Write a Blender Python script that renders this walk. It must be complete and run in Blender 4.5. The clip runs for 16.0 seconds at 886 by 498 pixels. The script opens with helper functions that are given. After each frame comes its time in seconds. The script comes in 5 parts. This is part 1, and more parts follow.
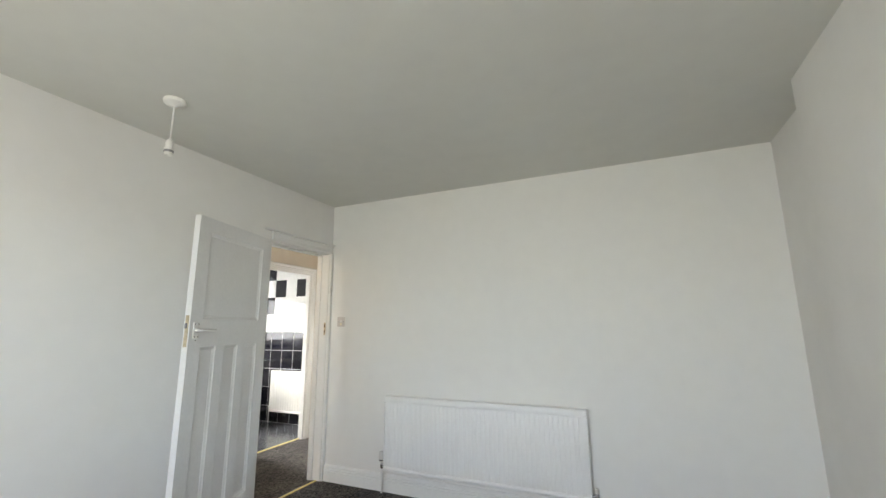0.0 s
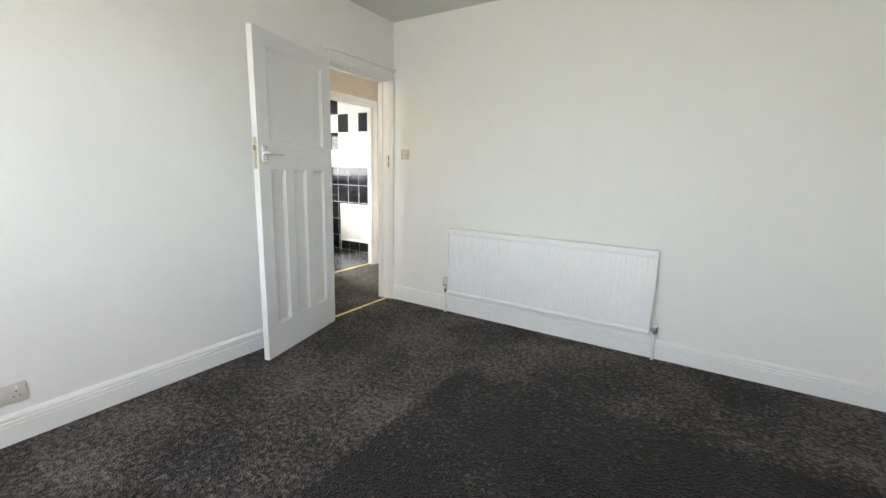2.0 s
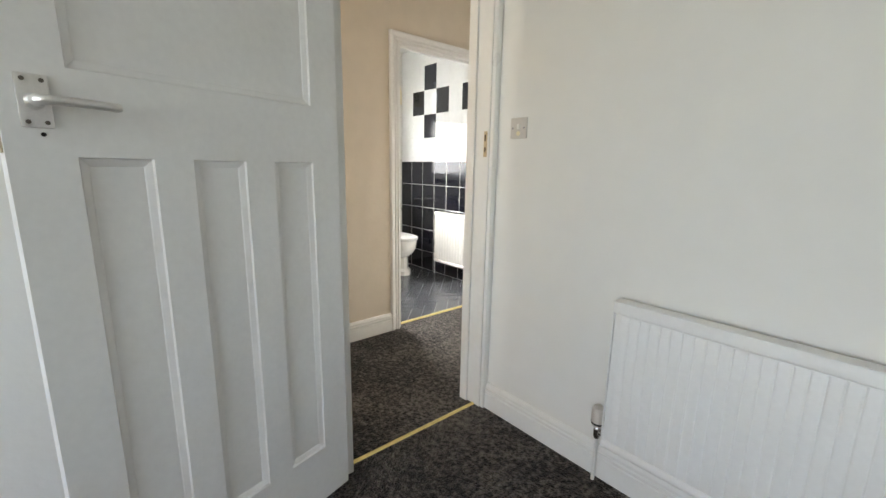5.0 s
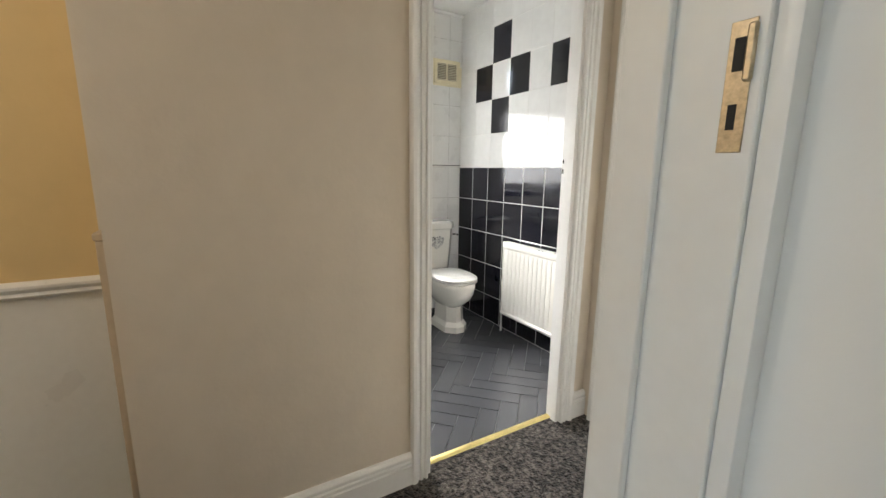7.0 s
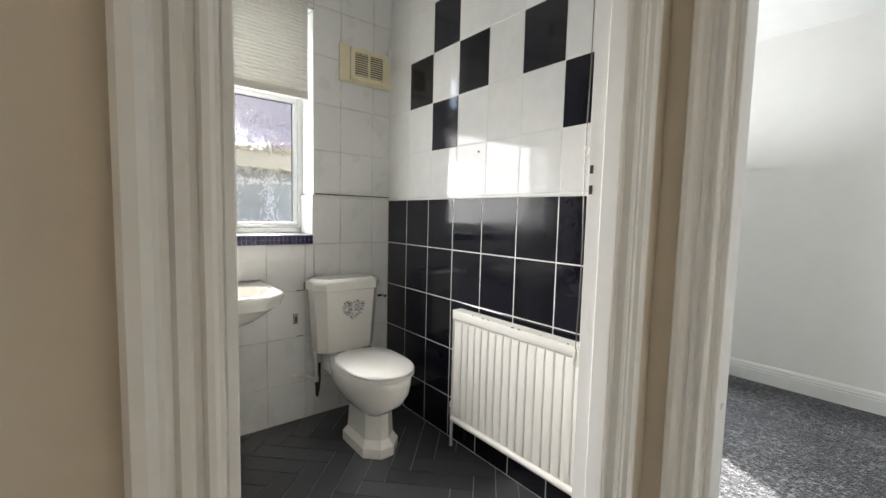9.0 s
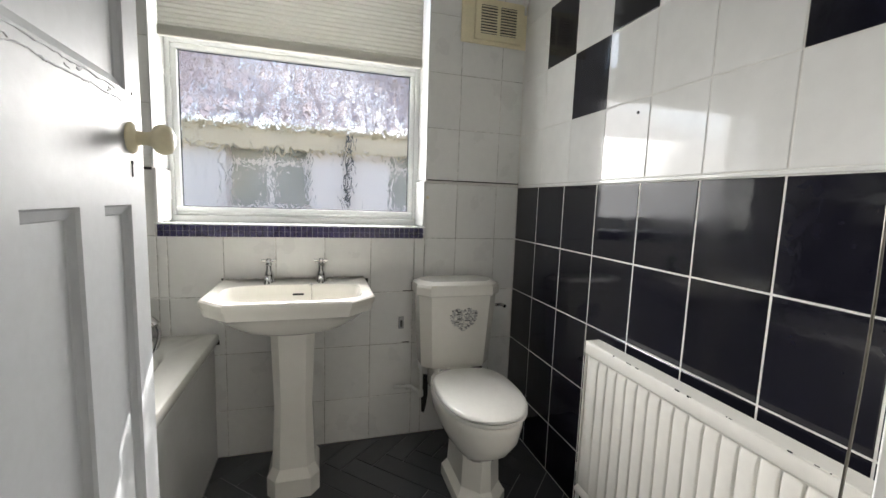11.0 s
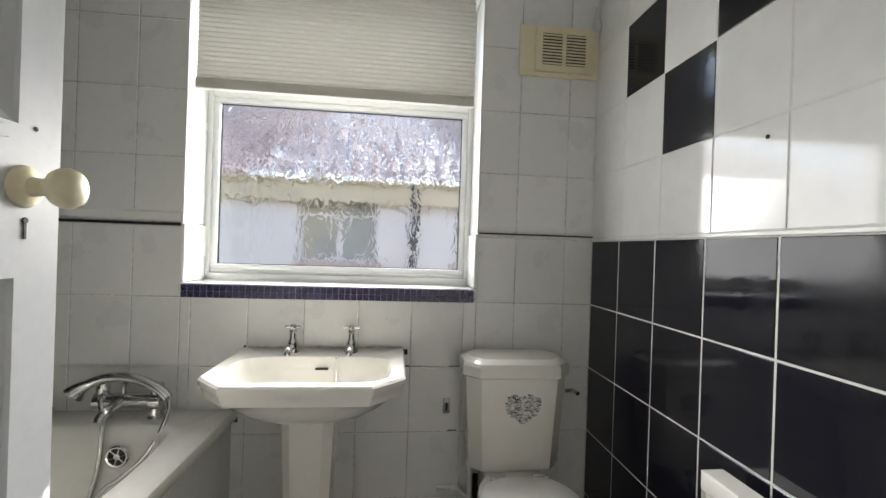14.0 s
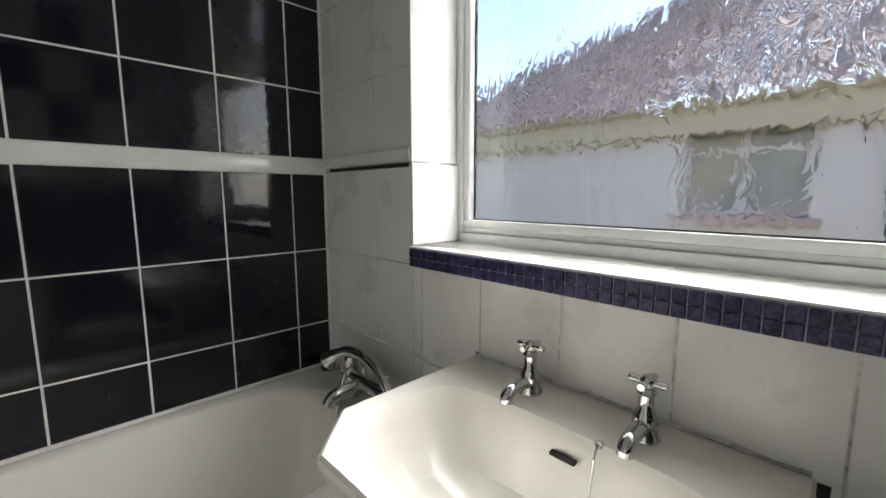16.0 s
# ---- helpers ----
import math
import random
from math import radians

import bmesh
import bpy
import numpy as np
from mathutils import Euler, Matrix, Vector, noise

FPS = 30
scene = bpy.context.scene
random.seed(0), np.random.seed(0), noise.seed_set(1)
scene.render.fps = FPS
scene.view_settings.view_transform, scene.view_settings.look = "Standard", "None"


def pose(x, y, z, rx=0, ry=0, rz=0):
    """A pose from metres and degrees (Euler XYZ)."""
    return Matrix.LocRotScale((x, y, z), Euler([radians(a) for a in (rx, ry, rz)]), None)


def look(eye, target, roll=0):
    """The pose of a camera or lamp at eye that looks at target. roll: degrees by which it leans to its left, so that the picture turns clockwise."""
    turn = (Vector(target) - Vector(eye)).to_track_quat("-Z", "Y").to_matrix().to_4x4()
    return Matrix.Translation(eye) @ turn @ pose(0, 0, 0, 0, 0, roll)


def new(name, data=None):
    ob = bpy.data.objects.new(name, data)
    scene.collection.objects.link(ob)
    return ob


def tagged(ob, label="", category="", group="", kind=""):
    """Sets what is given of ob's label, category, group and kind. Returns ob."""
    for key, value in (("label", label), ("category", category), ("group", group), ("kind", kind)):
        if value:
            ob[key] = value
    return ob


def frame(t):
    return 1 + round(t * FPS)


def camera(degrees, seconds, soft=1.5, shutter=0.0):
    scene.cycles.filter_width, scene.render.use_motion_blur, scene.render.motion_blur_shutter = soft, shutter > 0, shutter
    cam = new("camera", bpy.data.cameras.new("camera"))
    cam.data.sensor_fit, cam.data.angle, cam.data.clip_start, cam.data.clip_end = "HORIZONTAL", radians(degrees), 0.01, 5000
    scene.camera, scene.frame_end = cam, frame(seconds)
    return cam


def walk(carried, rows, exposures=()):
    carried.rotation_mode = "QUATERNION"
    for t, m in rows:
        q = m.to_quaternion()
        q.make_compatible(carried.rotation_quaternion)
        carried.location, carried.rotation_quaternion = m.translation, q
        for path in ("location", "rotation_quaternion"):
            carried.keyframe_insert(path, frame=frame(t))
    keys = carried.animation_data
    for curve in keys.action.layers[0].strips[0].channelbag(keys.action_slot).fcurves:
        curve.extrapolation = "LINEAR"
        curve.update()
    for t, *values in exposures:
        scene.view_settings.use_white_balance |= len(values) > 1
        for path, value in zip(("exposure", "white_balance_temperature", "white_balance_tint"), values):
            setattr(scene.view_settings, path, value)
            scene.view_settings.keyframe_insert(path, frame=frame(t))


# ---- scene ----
cam = camera(94.4, 16.0)
PATH = [
    (0, (2.59, -3.127, 1.307), (1.795, -1.33, 1.679), -0.4),
    (0.5, (2.58, -3.11, 1.279), (1.761, -1.292, 1.432), -0.0),
    (1, (2.557, -3.093, 1.259), (1.679, -1.299, 1.173), 0.8),
    (1.5, (2.544, -3.071, 1.229), (1.584, -1.336, 0.968), 1.3),
    (2, (2.469, -3.009, 1.211), (1.434, -1.338, 0.843), 1.5),
    (2.5, (2.276, -2.812, 1.197), (1.17, -1.197, 0.783), 1.7),
    (3, (2.157, -2.597, 1.194), (0.984, -1.036, 0.764), 1.6),
    (3.5, (2.018, -2.255, 1.204), (0.784, -0.739, 0.779), 1.6),
    (4, (1.845, -1.976, 1.193), (0.542, -0.516, 0.782), 1.5),
    (6.5, (0.486, -0.636, 1.191), (-1.197, 0.375, 0.812), 0.6),
    (7, (0.224, -0.459, 1.219), (-1.471, 0.535, 0.843), 0.7),
    (7.5, (-0.094, -0.341, 1.206), (-1.715, 0.775, 0.852), 1.0),
    (8, (-0.289, -0.227, 1.174), (-1.794, 1.052, 0.859), 1.0),
    (8.5, (-0.494, -0.023, 1.158), (-1.958, 1.32, 0.935), 0.7),
    (9, (-0.646, 0.162, 1.158), (-2.196, 1.417, 0.997), 1.4),
    (9.5, (-0.862, 0.356, 1.16), (-2.556, 1.404, 0.98), 2.1),
    (10, (-0.959, 0.439, 1.157), (-2.774, 1.228, 0.867), 2.6),
    (12.5, (-0.966, 0.714, 1.222), (-2.953, 0.932, 1.297), 1.2),
    (13, (-0.955, 0.732, 1.246), (-2.92, 0.939, 1.555), 0.9),
    (13.5, (-1.018, 0.716, 1.249), (-2.989, 0.951, 1.492), 1.2),
    (14, (-1.254, 0.724, 1.196), (-3.243, 0.937, 1.194), 1.9),
    (14.5, (-1.446, 0.723, 1.175), (-3.436, 0.75, 0.979), 1.9),
    (15, (-1.708, 0.788, 1.163), (-3.648, 0.376, 0.901), 1.2),
    (15.5, (-1.925, 0.846, 1.18), (-3.679, -0.076, 0.909), 0.5),
    (16, (-2.163, 0.769, 1.175), (-3.542, -0.655, 0.912), 0.0),
]
EXPO = [(0.0, 3.42), (0.5, 3.5), (1.5, 3.7), (2.5, 3.7), (4.0, 3.5), (6.5, 3.2), (7.0, 2.95), (7.5, 2.78), (8.0, 2.58), (8.5, 2.48), (9.0, 2.42), (9.5, 2.33), (10.0, 2.2), (12.5, 2.0), (13.5, 1.98), (14.0, 1.98), (14.5, 2.0), (15.0, 1.92), (15.5, 1.58), (16.0, 1.3)]
walk(cam, [(t, look(eye, target, roll)) for t, eye, target, roll in PATH], EXPO)

# ---- world, sun, window light ----
SUN = Vector((-0.727, 0.354, 0.588))
world = bpy.data.worlds.new("world")
scene.world = world
world.use_nodes = True
wn = world.node_tree
wn.nodes.clear()
sky = wn.nodes.new("ShaderNodeTexSky")
sky.sky_type = "NISHITA"
sky.sun_disc = False
sky.sun_elevation = radians(36)
sky.sun_rotation = radians(-63.4)
bg = wn.nodes.new("ShaderNodeBackground")
bg.inputs["Strength"].default_value = 0.15
wo = wn.nodes.new("ShaderNodeOutputWorld")
wn.links.new(sky.outputs[0], bg.inputs[0])
wn.links.new(bg.outputs[0], wo.inputs[0])

sun_data = bpy.data.lights.new("sun", "SUN")
sun_data.energy = 5.0
sun_data.angle = radians(0.5)
sun_data.color = (1.0, 0.97, 0.92)
sun = new("sun", sun_data)
sun.matrix_world = look(SUN * 20, (0, 0, 0))


def window_light(eye, target, w, h, watts, color, spread=180):
    d = bpy.data.lights.new("window_light", "AREA")
    d.shape, d.size, d.size_y, d.energy, d.color = "RECTANGLE", w, h, watts, color
    d.spread = radians(spread)
    ob = new("window_light", d)
    ob.matrix_world = look(eye, target)
    return ob


# daylight in the opening of the front bedroom's window and of the back bedroom's window
window_light((1.8, -4.10, 1.45), (1.8, -2.0, 0.55), 2.3, 1.2, 2.0, (0.94, 0.95, 1.0))
window_light((1.8, -4.08, 1.45), (1.8, 0.0, 1.75), 2.3, 1.2, 2.0, (1.0, 0.87, 0.75))
window_light((-3.0, 2.98, 1.25), (0, 2.80, 0.75), 0.8, 0.6, 12.0, (0.93, 0.97, 1.0), 145)

# daylight scattered into the bathroom by the obscured panes, below the blind and behind it
window_light((-3.022, 0.478, 1.437), (0, 0.478, 1.437), 1.0, 0.66, 2.1, (1.0, 0.98, 0.96))
# sunlight that the ripples of the lower pane spread down into the room
window_light((-2.95, 0.50, 1.43), (-2.04, 0.60, 1.025), 0.90, 0.26, 2.6, (1.0, 0.97, 0.94), 84)
window_light((-3.025, 0.478, 2.06), (0, 0.478, 2.06), 0.98, 0.19, 0.3, (0.96, 0.98, 1.0))
# unseen warm lamp added to brighten the landing
landing_fill_data = bpy.data.lights.new("landing_fill", "POINT")
landing_fill_data.energy, landing_fill_data.color, landing_fill_data.shadow_soft_size = 2.2, (1.0, 0.915, 0.81), 0.05
bulb = new("landing_fill", landing_fill_data)
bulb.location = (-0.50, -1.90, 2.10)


# ---- materials ----
def material(name, color, rough=0.5, metal=0.0, vary=0.06, scale=3.0, fine=60.0, bump=0.0, bump_scale=None, coat=0.0,
             random_tint=0.0, spec=0.5, smear=0.0):
    """Painted, glazed or metal surface: base colour varied at a broad and a fine scale, with slight relief."""
    m = bpy.data.materials.new(name)
    m.use_nodes = True
    nt = m.node_tree
    b = nt.nodes["Principled BSDF"]
    b.inputs["Metallic"].default_value = metal
    b.inputs["Coat Weight"].default_value = coat
    b.inputs["Coat Roughness"].default_value = 0.05
    b.inputs["Specular IOR Level"].default_value = spec
    tc = nt.nodes.new("ShaderNodeTexCoord")
    geo = nt.nodes.new("ShaderNodeNewGeometry")
    n1 = nt.nodes.new("ShaderNodeTexNoise")
    n1.inputs["Scale"].default_value, n1.inputs["Detail"].default_value = scale, 5
    n2 = nt.nodes.new("ShaderNodeTexNoise")
    n2.inputs["Scale"].default_value, n2.inputs["Detail"].default_value = fine, 3
    for n in (n1, n2):
        nt.links.new(geo.outputs["Position"], n.inputs["Vector"])
    add = nt.nodes.new("ShaderNodeMath")
    add.operation = "ADD"
    nt.links.new(n1.outputs["Fac"], add.inputs[0])
    nt.links.new(n2.outputs["Fac"], add.inputs[1])
    src = add.outputs[0]
    if random_tint:
        info = nt.nodes.new("ShaderNodeObjectInfo")
        mul = nt.nodes.new("ShaderNodeMath")
        mul.operation = "MULTIPLY_ADD"
        mul.inputs[1].default_value = random_tint
        nt.links.new(info.outputs["Random"], mul.inputs[0])
        nt.links.new(src, mul.inputs[2])
        src = mul.outputs[0]
    ramp = nt.nodes.new("ShaderNodeMapRange")
    ramp.inputs["From Min"].default_value, ramp.inputs["From Max"].default_value = 0.6, 1.4 + random_tint
    ramp.inputs["To Min"].default_value, ramp.inputs["To Max"].default_value = 1 - vary, 1 + vary
    nt.links.new(src, ramp.inputs["Value"])
    mix = nt.nodes.new("ShaderNodeVectorMath")
    mix.operation = "SCALE"
    mix.inputs[0].default_value = color
    nt.links.new(ramp.outputs[0], mix.inputs["Scale"])
    nt.links.new(mix.outputs[0], b.inputs["Base Color"])
    rr = nt.nodes.new("ShaderNodeMapRange")
    rr.inputs["From Min"].default_value, rr.inputs["From Max"].default_value = 0.3, 0.7
    rr.inputs["To Min"].default_value, rr.inputs["To Max"].default_value = rough * 0.85, min(1.0, rough * 1.15)
    nt.links.new(n1.outputs["Fac"], rr.inputs["Value"])
    nt.links.new(rr.outputs[0], b.inputs["Roughness"])
    if smear:
        # wiped film: patches of duller glaze with uneven, drawn-out edges
        film_map = nt.nodes.new("ShaderNodeMapping")
        film_map.inputs["Scale"].default_value, film_map.inputs["Rotation"].default_value = (1.0, 1.0, 0.45), (0.0, 0.6, 0.0)
        nt.links.new(geo.outputs["Position"], film_map.inputs["Vector"])
        wipe = nt.nodes.new("ShaderNodeTexNoise")
        wipe.inputs["Scale"].default_value, wipe.inputs["Detail"].default_value, wipe.inputs["Distortion"].default_value = 7.0, 3, 0.8
        nt.links.new(film_map.outputs[0], wipe.inputs["Vector"])
        wr = nt.nodes.new("ShaderNodeMapRange")
        wr.inputs["From Min"].default_value, wr.inputs["From Max"].default_value = 0.38, 0.78
        wr.inputs["To Min"].default_value, wr.inputs["To Max"].default_value = rough, rough + smear
        nt.links.new(wipe.outputs["Fac"], wr.inputs["Value"])
        nt.links.new(wr.outputs[0], b.inputs["Roughness"])
    if bump:
        n3 = nt.nodes.new("ShaderNodeTexNoise")
        n3.inputs["Scale"].default_value, n3.inputs["Detail"].default_value = bump_scale or fine, 4
        nt.links.new(geo.outputs["Position"], n3.inputs["Vector"])
        bp = nt.nodes.new("ShaderNodeBump")
        bp.inputs["Strength"].default_value, bp.inputs["Distance"].default_value = 0.5, bump
        nt.links.new(n3.outputs["Fac"], bp.inputs["Height"])
        nt.links.new(bp.outputs[0], b.inputs["Normal"])
    return m


def carpet_material(name, dark, light, nap=None):
    m = bpy.data.materials.new(name)
    m.use_nodes = True
    nt = m.node_tree
    b = nt.nodes["Principled BSDF"]
    b.inputs["Roughness"].default_value = 1.0
    b.inputs["Specular IOR Level"].default_value = 0.1
    b.inputs["Sheen Weight"].default_value = 0.15
    geo = nt.nodes.new("ShaderNodeNewGeometry")
    tuft = nt.nodes.new("ShaderNodeTexVoronoi")
    tuft.inputs["Scale"].default_value = 110
    fleck = nt.nodes.new("ShaderNodeTexNoise")
    fleck.inputs["Scale"].default_value, fleck.inputs["Detail"].default_value, fleck.inputs["Roughness"].default_value = 42, 6, 0.78
    pile = nt.nodes.new("ShaderNodeTexNoise")
    pile.inputs["Scale"].default_value, pile.inputs["Detail"].default_value = 1.7, 3
    mid = nt.nodes.new("ShaderNodeTexNoise")
    mid.inputs["Scale"].default_value, mid.inputs["Detail"].default_value = 13, 4
    brushed = nt.nodes.new("ShaderNodeTexVoronoi")
    brushed.inputs["Scale"].default_value = 1.5
    for n in (tuft, fleck, pile, mid, brushed):
        nt.links.new(geo.outputs["Position"], n.inputs["Vector"])
    a = nt.nodes.new("ShaderNodeMath")
    a.operation = "MULTIPLY_ADD"
    a.inputs[1].default_value = 0.30
    nt.links.new(pile.outputs["Fac"], a.inputs[0])
    nt.links.new(fleck.outputs["Fac"], a.inputs[2])
    a2 = nt.nodes.new("ShaderNodeMath")
    a2.operation = "MULTIPLY_ADD"
    a2.inputs[1].default_value = 0.16
    nt.links.new(mid.outputs["Fac"], a2.inputs[0])
    nt.links.new(a.outputs[0], a2.inputs[2])
    a3 = nt.nodes.new("ShaderNodeMath")
    a3.operation = "MULTIPLY_ADD"
    a3.inputs[1].default_value = 0.035
    sep = nt.nodes.new("ShaderNodeSeparateColor")
    nt.links.new(brushed.outputs["Color"], sep.inputs[0])
    nt.links.new(sep.outputs[0], a3.inputs[0])
    nt.links.new(a2.outputs[0], a3.inputs[2])
    src = a3.outputs[0]
    if nap:
        # pile laid the other way over the stretch where a bed stood: a crisp edge along y, a soft one along x
        x0, y0, depth = nap
        wander = nt.nodes.new("ShaderNodeVectorMath")
        wander.operation = "MULTIPLY_ADD"
        wander.inputs[1].default_value = (0.16, 0.30, 0.0)
        nt.links.new(mid.outputs["Color"], wander.inputs[0])
        nt.links.new(geo.outputs["Position"], wander.inputs[2])
        axes = nt.nodes.new("ShaderNodeSeparateXYZ")
        nt.links.new(wander.outputs[0], axes.inputs[0])
        east, south = nt.nodes.new("ShaderNodeMapRange"), nt.nodes.new("ShaderNodeMapRange")
        east.inputs["From Min"].default_value, east.inputs["From Max"].default_value = x0 + 0.06, x0 + 0.10
        south.inputs["From Min"].default_value, south.inputs["From Max"].default_value = y0 + 0.25, y0 + 0.05
        south.inputs["To Max"].default_value = -depth
        nt.links.new(axes.outputs["X"], east.inputs["Value"])
        nt.links.new(axes.outputs["Y"], south.inputs["Value"])
        sweep = nt.nodes.new("ShaderNodeMath")
        sweep.operation = "MULTIPLY_ADD"
        nt.links.new(east.outputs[0], sweep.inputs[0])
        nt.links.new(south.outputs[0], sweep.inputs[1])
        nt.links.new(src, sweep.inputs[2])
        src = sweep.outputs[0]
    ramp = nt.nodes.new("ShaderNodeValToRGB")
    ramp.color_ramp.elements[0].position, ramp.color_ramp.elements[0].color = 0.695, (*dark, 1)
    knee = ramp.color_ramp.elements.new(0.765)
    knee.color = (*[0.36 * c for c in light], 1)
    top = ramp.color_ramp.elements[2]
    top.position, top.color = 0.88, (*light, 1)
    nt.links.new(src, ramp.inputs[0])
    nt.links.new(ramp.outputs[0], b.inputs["Base Color"])
    h = nt.nodes.new("ShaderNodeMath")
    h.operation = "ADD"
    nt.links.new(tuft.outputs["Distance"], h.inputs[0])
    nt.links.new(fleck.outputs["Fac"], h.inputs[1])
    bp = nt.nodes.new("ShaderNodeBump")
    bp.inputs["Strength"].default_value, bp.inputs["Distance"].default_value = 1.0, 0.014
    nt.links.new(h.outputs[0], bp.inputs["Height"])
    nt.links.new(bp.outputs[0], b.inputs["Normal"])
    return m


def glass_material(name, bump, scale):
    """Clear glass with the flowing relief of an obscured pane."""
    m = bpy.data.materials.new(name)
    m.use_nodes = True
    nt = m.node_tree
    b = nt.nodes["Principled BSDF"]
    b.inputs["Base Color"].default_value = (0.97, 0.98, 0.98, 1)
    b.inputs["Transmission Weight"].default_value = 1.0
    b.inputs["Roughness"].default_value = 0.02
    b.inputs["IOR"].default_value = 1.45
    geo = nt.nodes.new("ShaderNodeNewGeometry")
    mp = nt.nodes.new("ShaderNodeMapping")
    mp.inputs["Scale"].default_value = (1, 1.0, 0.55)
    nt.links.new(geo.outputs["Position"], mp.inputs["Vector"])
    n = nt.nodes.new("ShaderNodeTexNoise")
    n.inputs["Scale"].default_value, n.inputs["Detail"].default_value, n.inputs["Distortion"].default_value = scale, 1.5, 1.2
    nt.links.new(mp.outputs[0], n.inputs["Vector"])
    bp = nt.nodes.new("ShaderNodeBump")
    bp.inputs["Strength"].default_value, bp.inputs["Distance"].default_value = 1.0, bump
    nt.links.new(n.outputs["Fac"], bp.inputs["Height"])
    nt.links.new(bp.outputs[0], b.inputs["Normal"])
    return m


WALL = material("wall_paint_white", (0.80, 0.79, 0.76), 0.75, vary=0.025, scale=0.9, fine=9, bump=0.0015, bump_scale=45)
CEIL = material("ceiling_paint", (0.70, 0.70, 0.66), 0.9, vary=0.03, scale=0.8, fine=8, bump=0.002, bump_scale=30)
CEILW = material("ceiling_paint_white", (0.84, 0.84, 0.82), 0.85, vary=0.03, scale=1.0, fine=10, bump=0.001, bump_scale=40)
CREAM = material("wall_paint_cream", (0.68, 0.61, 0.51), 0.75, vary=0.04, scale=1.2, fine=12, bump=0.0015, bump_scale=50)
# ochre that carries the yellow glow of stair light in the wall colour
OCHREGLOW = material("wall_ochre_glow", (0.72, 0.54, 0.27), 0.75, vary=0.04, scale=1.2, fine=12, bump=0.0015, bump_scale=50)
GLOSS = material("gloss_paint_white", (0.80, 0.80, 0.78), 0.32, vary=0.03, scale=4, fine=40, bump=0.0005, bump_scale=22)
DOORP = material("door_paint_white", (0.78, 0.78, 0.77), 0.36, vary=0.04, scale=5, fine=55, bump=0.0015, bump_scale=28)
# white door paint darkened: the bathroom leaf's shade is in its colour
DOORSHADE = material("door_paint_white_shaded", (0.53, 0.545, 0.56), 0.50, vary=0.05, scale=5, fine=55, bump=0.0015, bump_scale=28)
CARPET = carpet_material("carpet_charcoal", (0.004, 0.004, 0.0045), (0.205, 0.180, 0.162), (1.32, -0.90, 0.10))
CARPETG = carpet_material("carpet_grey", (0.038, 0.039, 0.045), (0.25, 0.25, 0.266))
BRASS = material("brass_strip", (0.80, 0.66, 0.28), 0.35, metal=0.85, vary=0.2, scale=20, fine=150)
CHROME = material("chrome", (0.62, 0.62, 0.61), 0.12, metal=1.0, vary=0.05, scale=30, fine=200)
STEEL = material("worn_steel", (0.33, 0.33, 0.335), 0.38, metal=1.0, vary=0.25, scale=60, fine=250)
LOCKB = material("worn_brass", (0.56, 0.47, 0.33), 0.4, metal=0.8, vary=0.3, scale=60, fine=250)
SATIN = material("satin_nickel", (0.74, 0.73, 0.71), 0.36, metal=0.75, vary=0.06, scale=30, fine=200)
RAIL = material("tarnished_rail", (0.16, 0.15, 0.13), 0.35, metal=0.9, vary=0.2, scale=12, fine=120)
DARK = material("dark_gap", (0.015, 0.014, 0.013), 0.7, vary=0.2)
# aged plastic, darkened: the switch plate's shading is put into its colour
AGEDSHADE = material("shaded_aged_plastic", (0.60, 0.57, 0.53), 0.4, vary=0.06, scale=30, fine=150)
PLASTIC = material("white_plastic", (0.80, 0.79, 0.75), 0.35, vary=0.03, scale=20, fine=90)
YELLOWED = material("yellowed_plastic", (0.78, 0.71, 0.50), 0.4, vary=0.08, scale=14, fine=90)
RADP = material("radiator_enamel", (0.84, 0.84, 0.83), 0.4, vary=0.03, scale=5, fine=60)
RADB = material("radiator_enamel_aged", (0.86, 0.84, 0.78), 0.42, vary=0.03, scale=4, fine=40)
CERAMIC = material("vitreous_china", (0.85, 0.83, 0.77), 0.12, vary=0.02, scale=3, fine=30, coat=0.5)
ENAMEL = material("bath_enamel", (0.82, 0.81, 0.76), 0.16, vary=0.03, scale=3, fine=30, coat=0.4)
PANEL = material("bath_panel_plastic", (0.74, 0.74, 0.72), 0.35, vary=0.04, scale=3, fine=30)
TILEW = material("glazed_tile_white", (0.82, 0.82, 0.80), 0.07, vary=0.06, scale=9, fine=24, coat=0.4, bump=0.001, bump_scale=7, random_tint=0.4)
TILEP = material("painted_tile_white", (0.78, 0.78, 0.76), 0.30, vary=0.05, scale=6, fine=30, bump=0.0015, bump_scale=9, random_tint=0.5)
TILEB = material("glazed_tile_black", (0.010, 0.010, 0.016), 0.05, vary=0.5, scale=5, fine=30, bump=0.0018, bump_scale=8, random_tint=0.5, smear=0.13)
GROUT = material("grout_white", (0.74, 0.73, 0.69), 0.85, vary=0.12, scale=8, fine=90, bump=0.001)
GROUTD = material("grout_grey_aged", (0.55, 0.54, 0.51), 0.9, vary=0.75, scale=5, fine=60, bump=0.001)
GROUTM = material("grout_dark_mosaic", (0.34, 0.33, 0.38), 0.85, vary=0.35, scale=20, fine=90, bump=0.001)
VINYL = material("floor_plank_slate", (0.072, 0.075, 0.082), 0.20, vary=0.18, scale=5, fine=120, bump=0.0006, bump_scale=160, random_tint=0.9)
VGROUT = material("floor_joint_grey", (0.24, 0.245, 0.25), 0.6, vary=0.2, scale=8, fine=80)
MOSAIC = material("mosaic_blue", (0.050, 0.045, 0.115), 0.12, vary=0.95, scale=45, fine=180, bump=0.001, bump_scale=60)
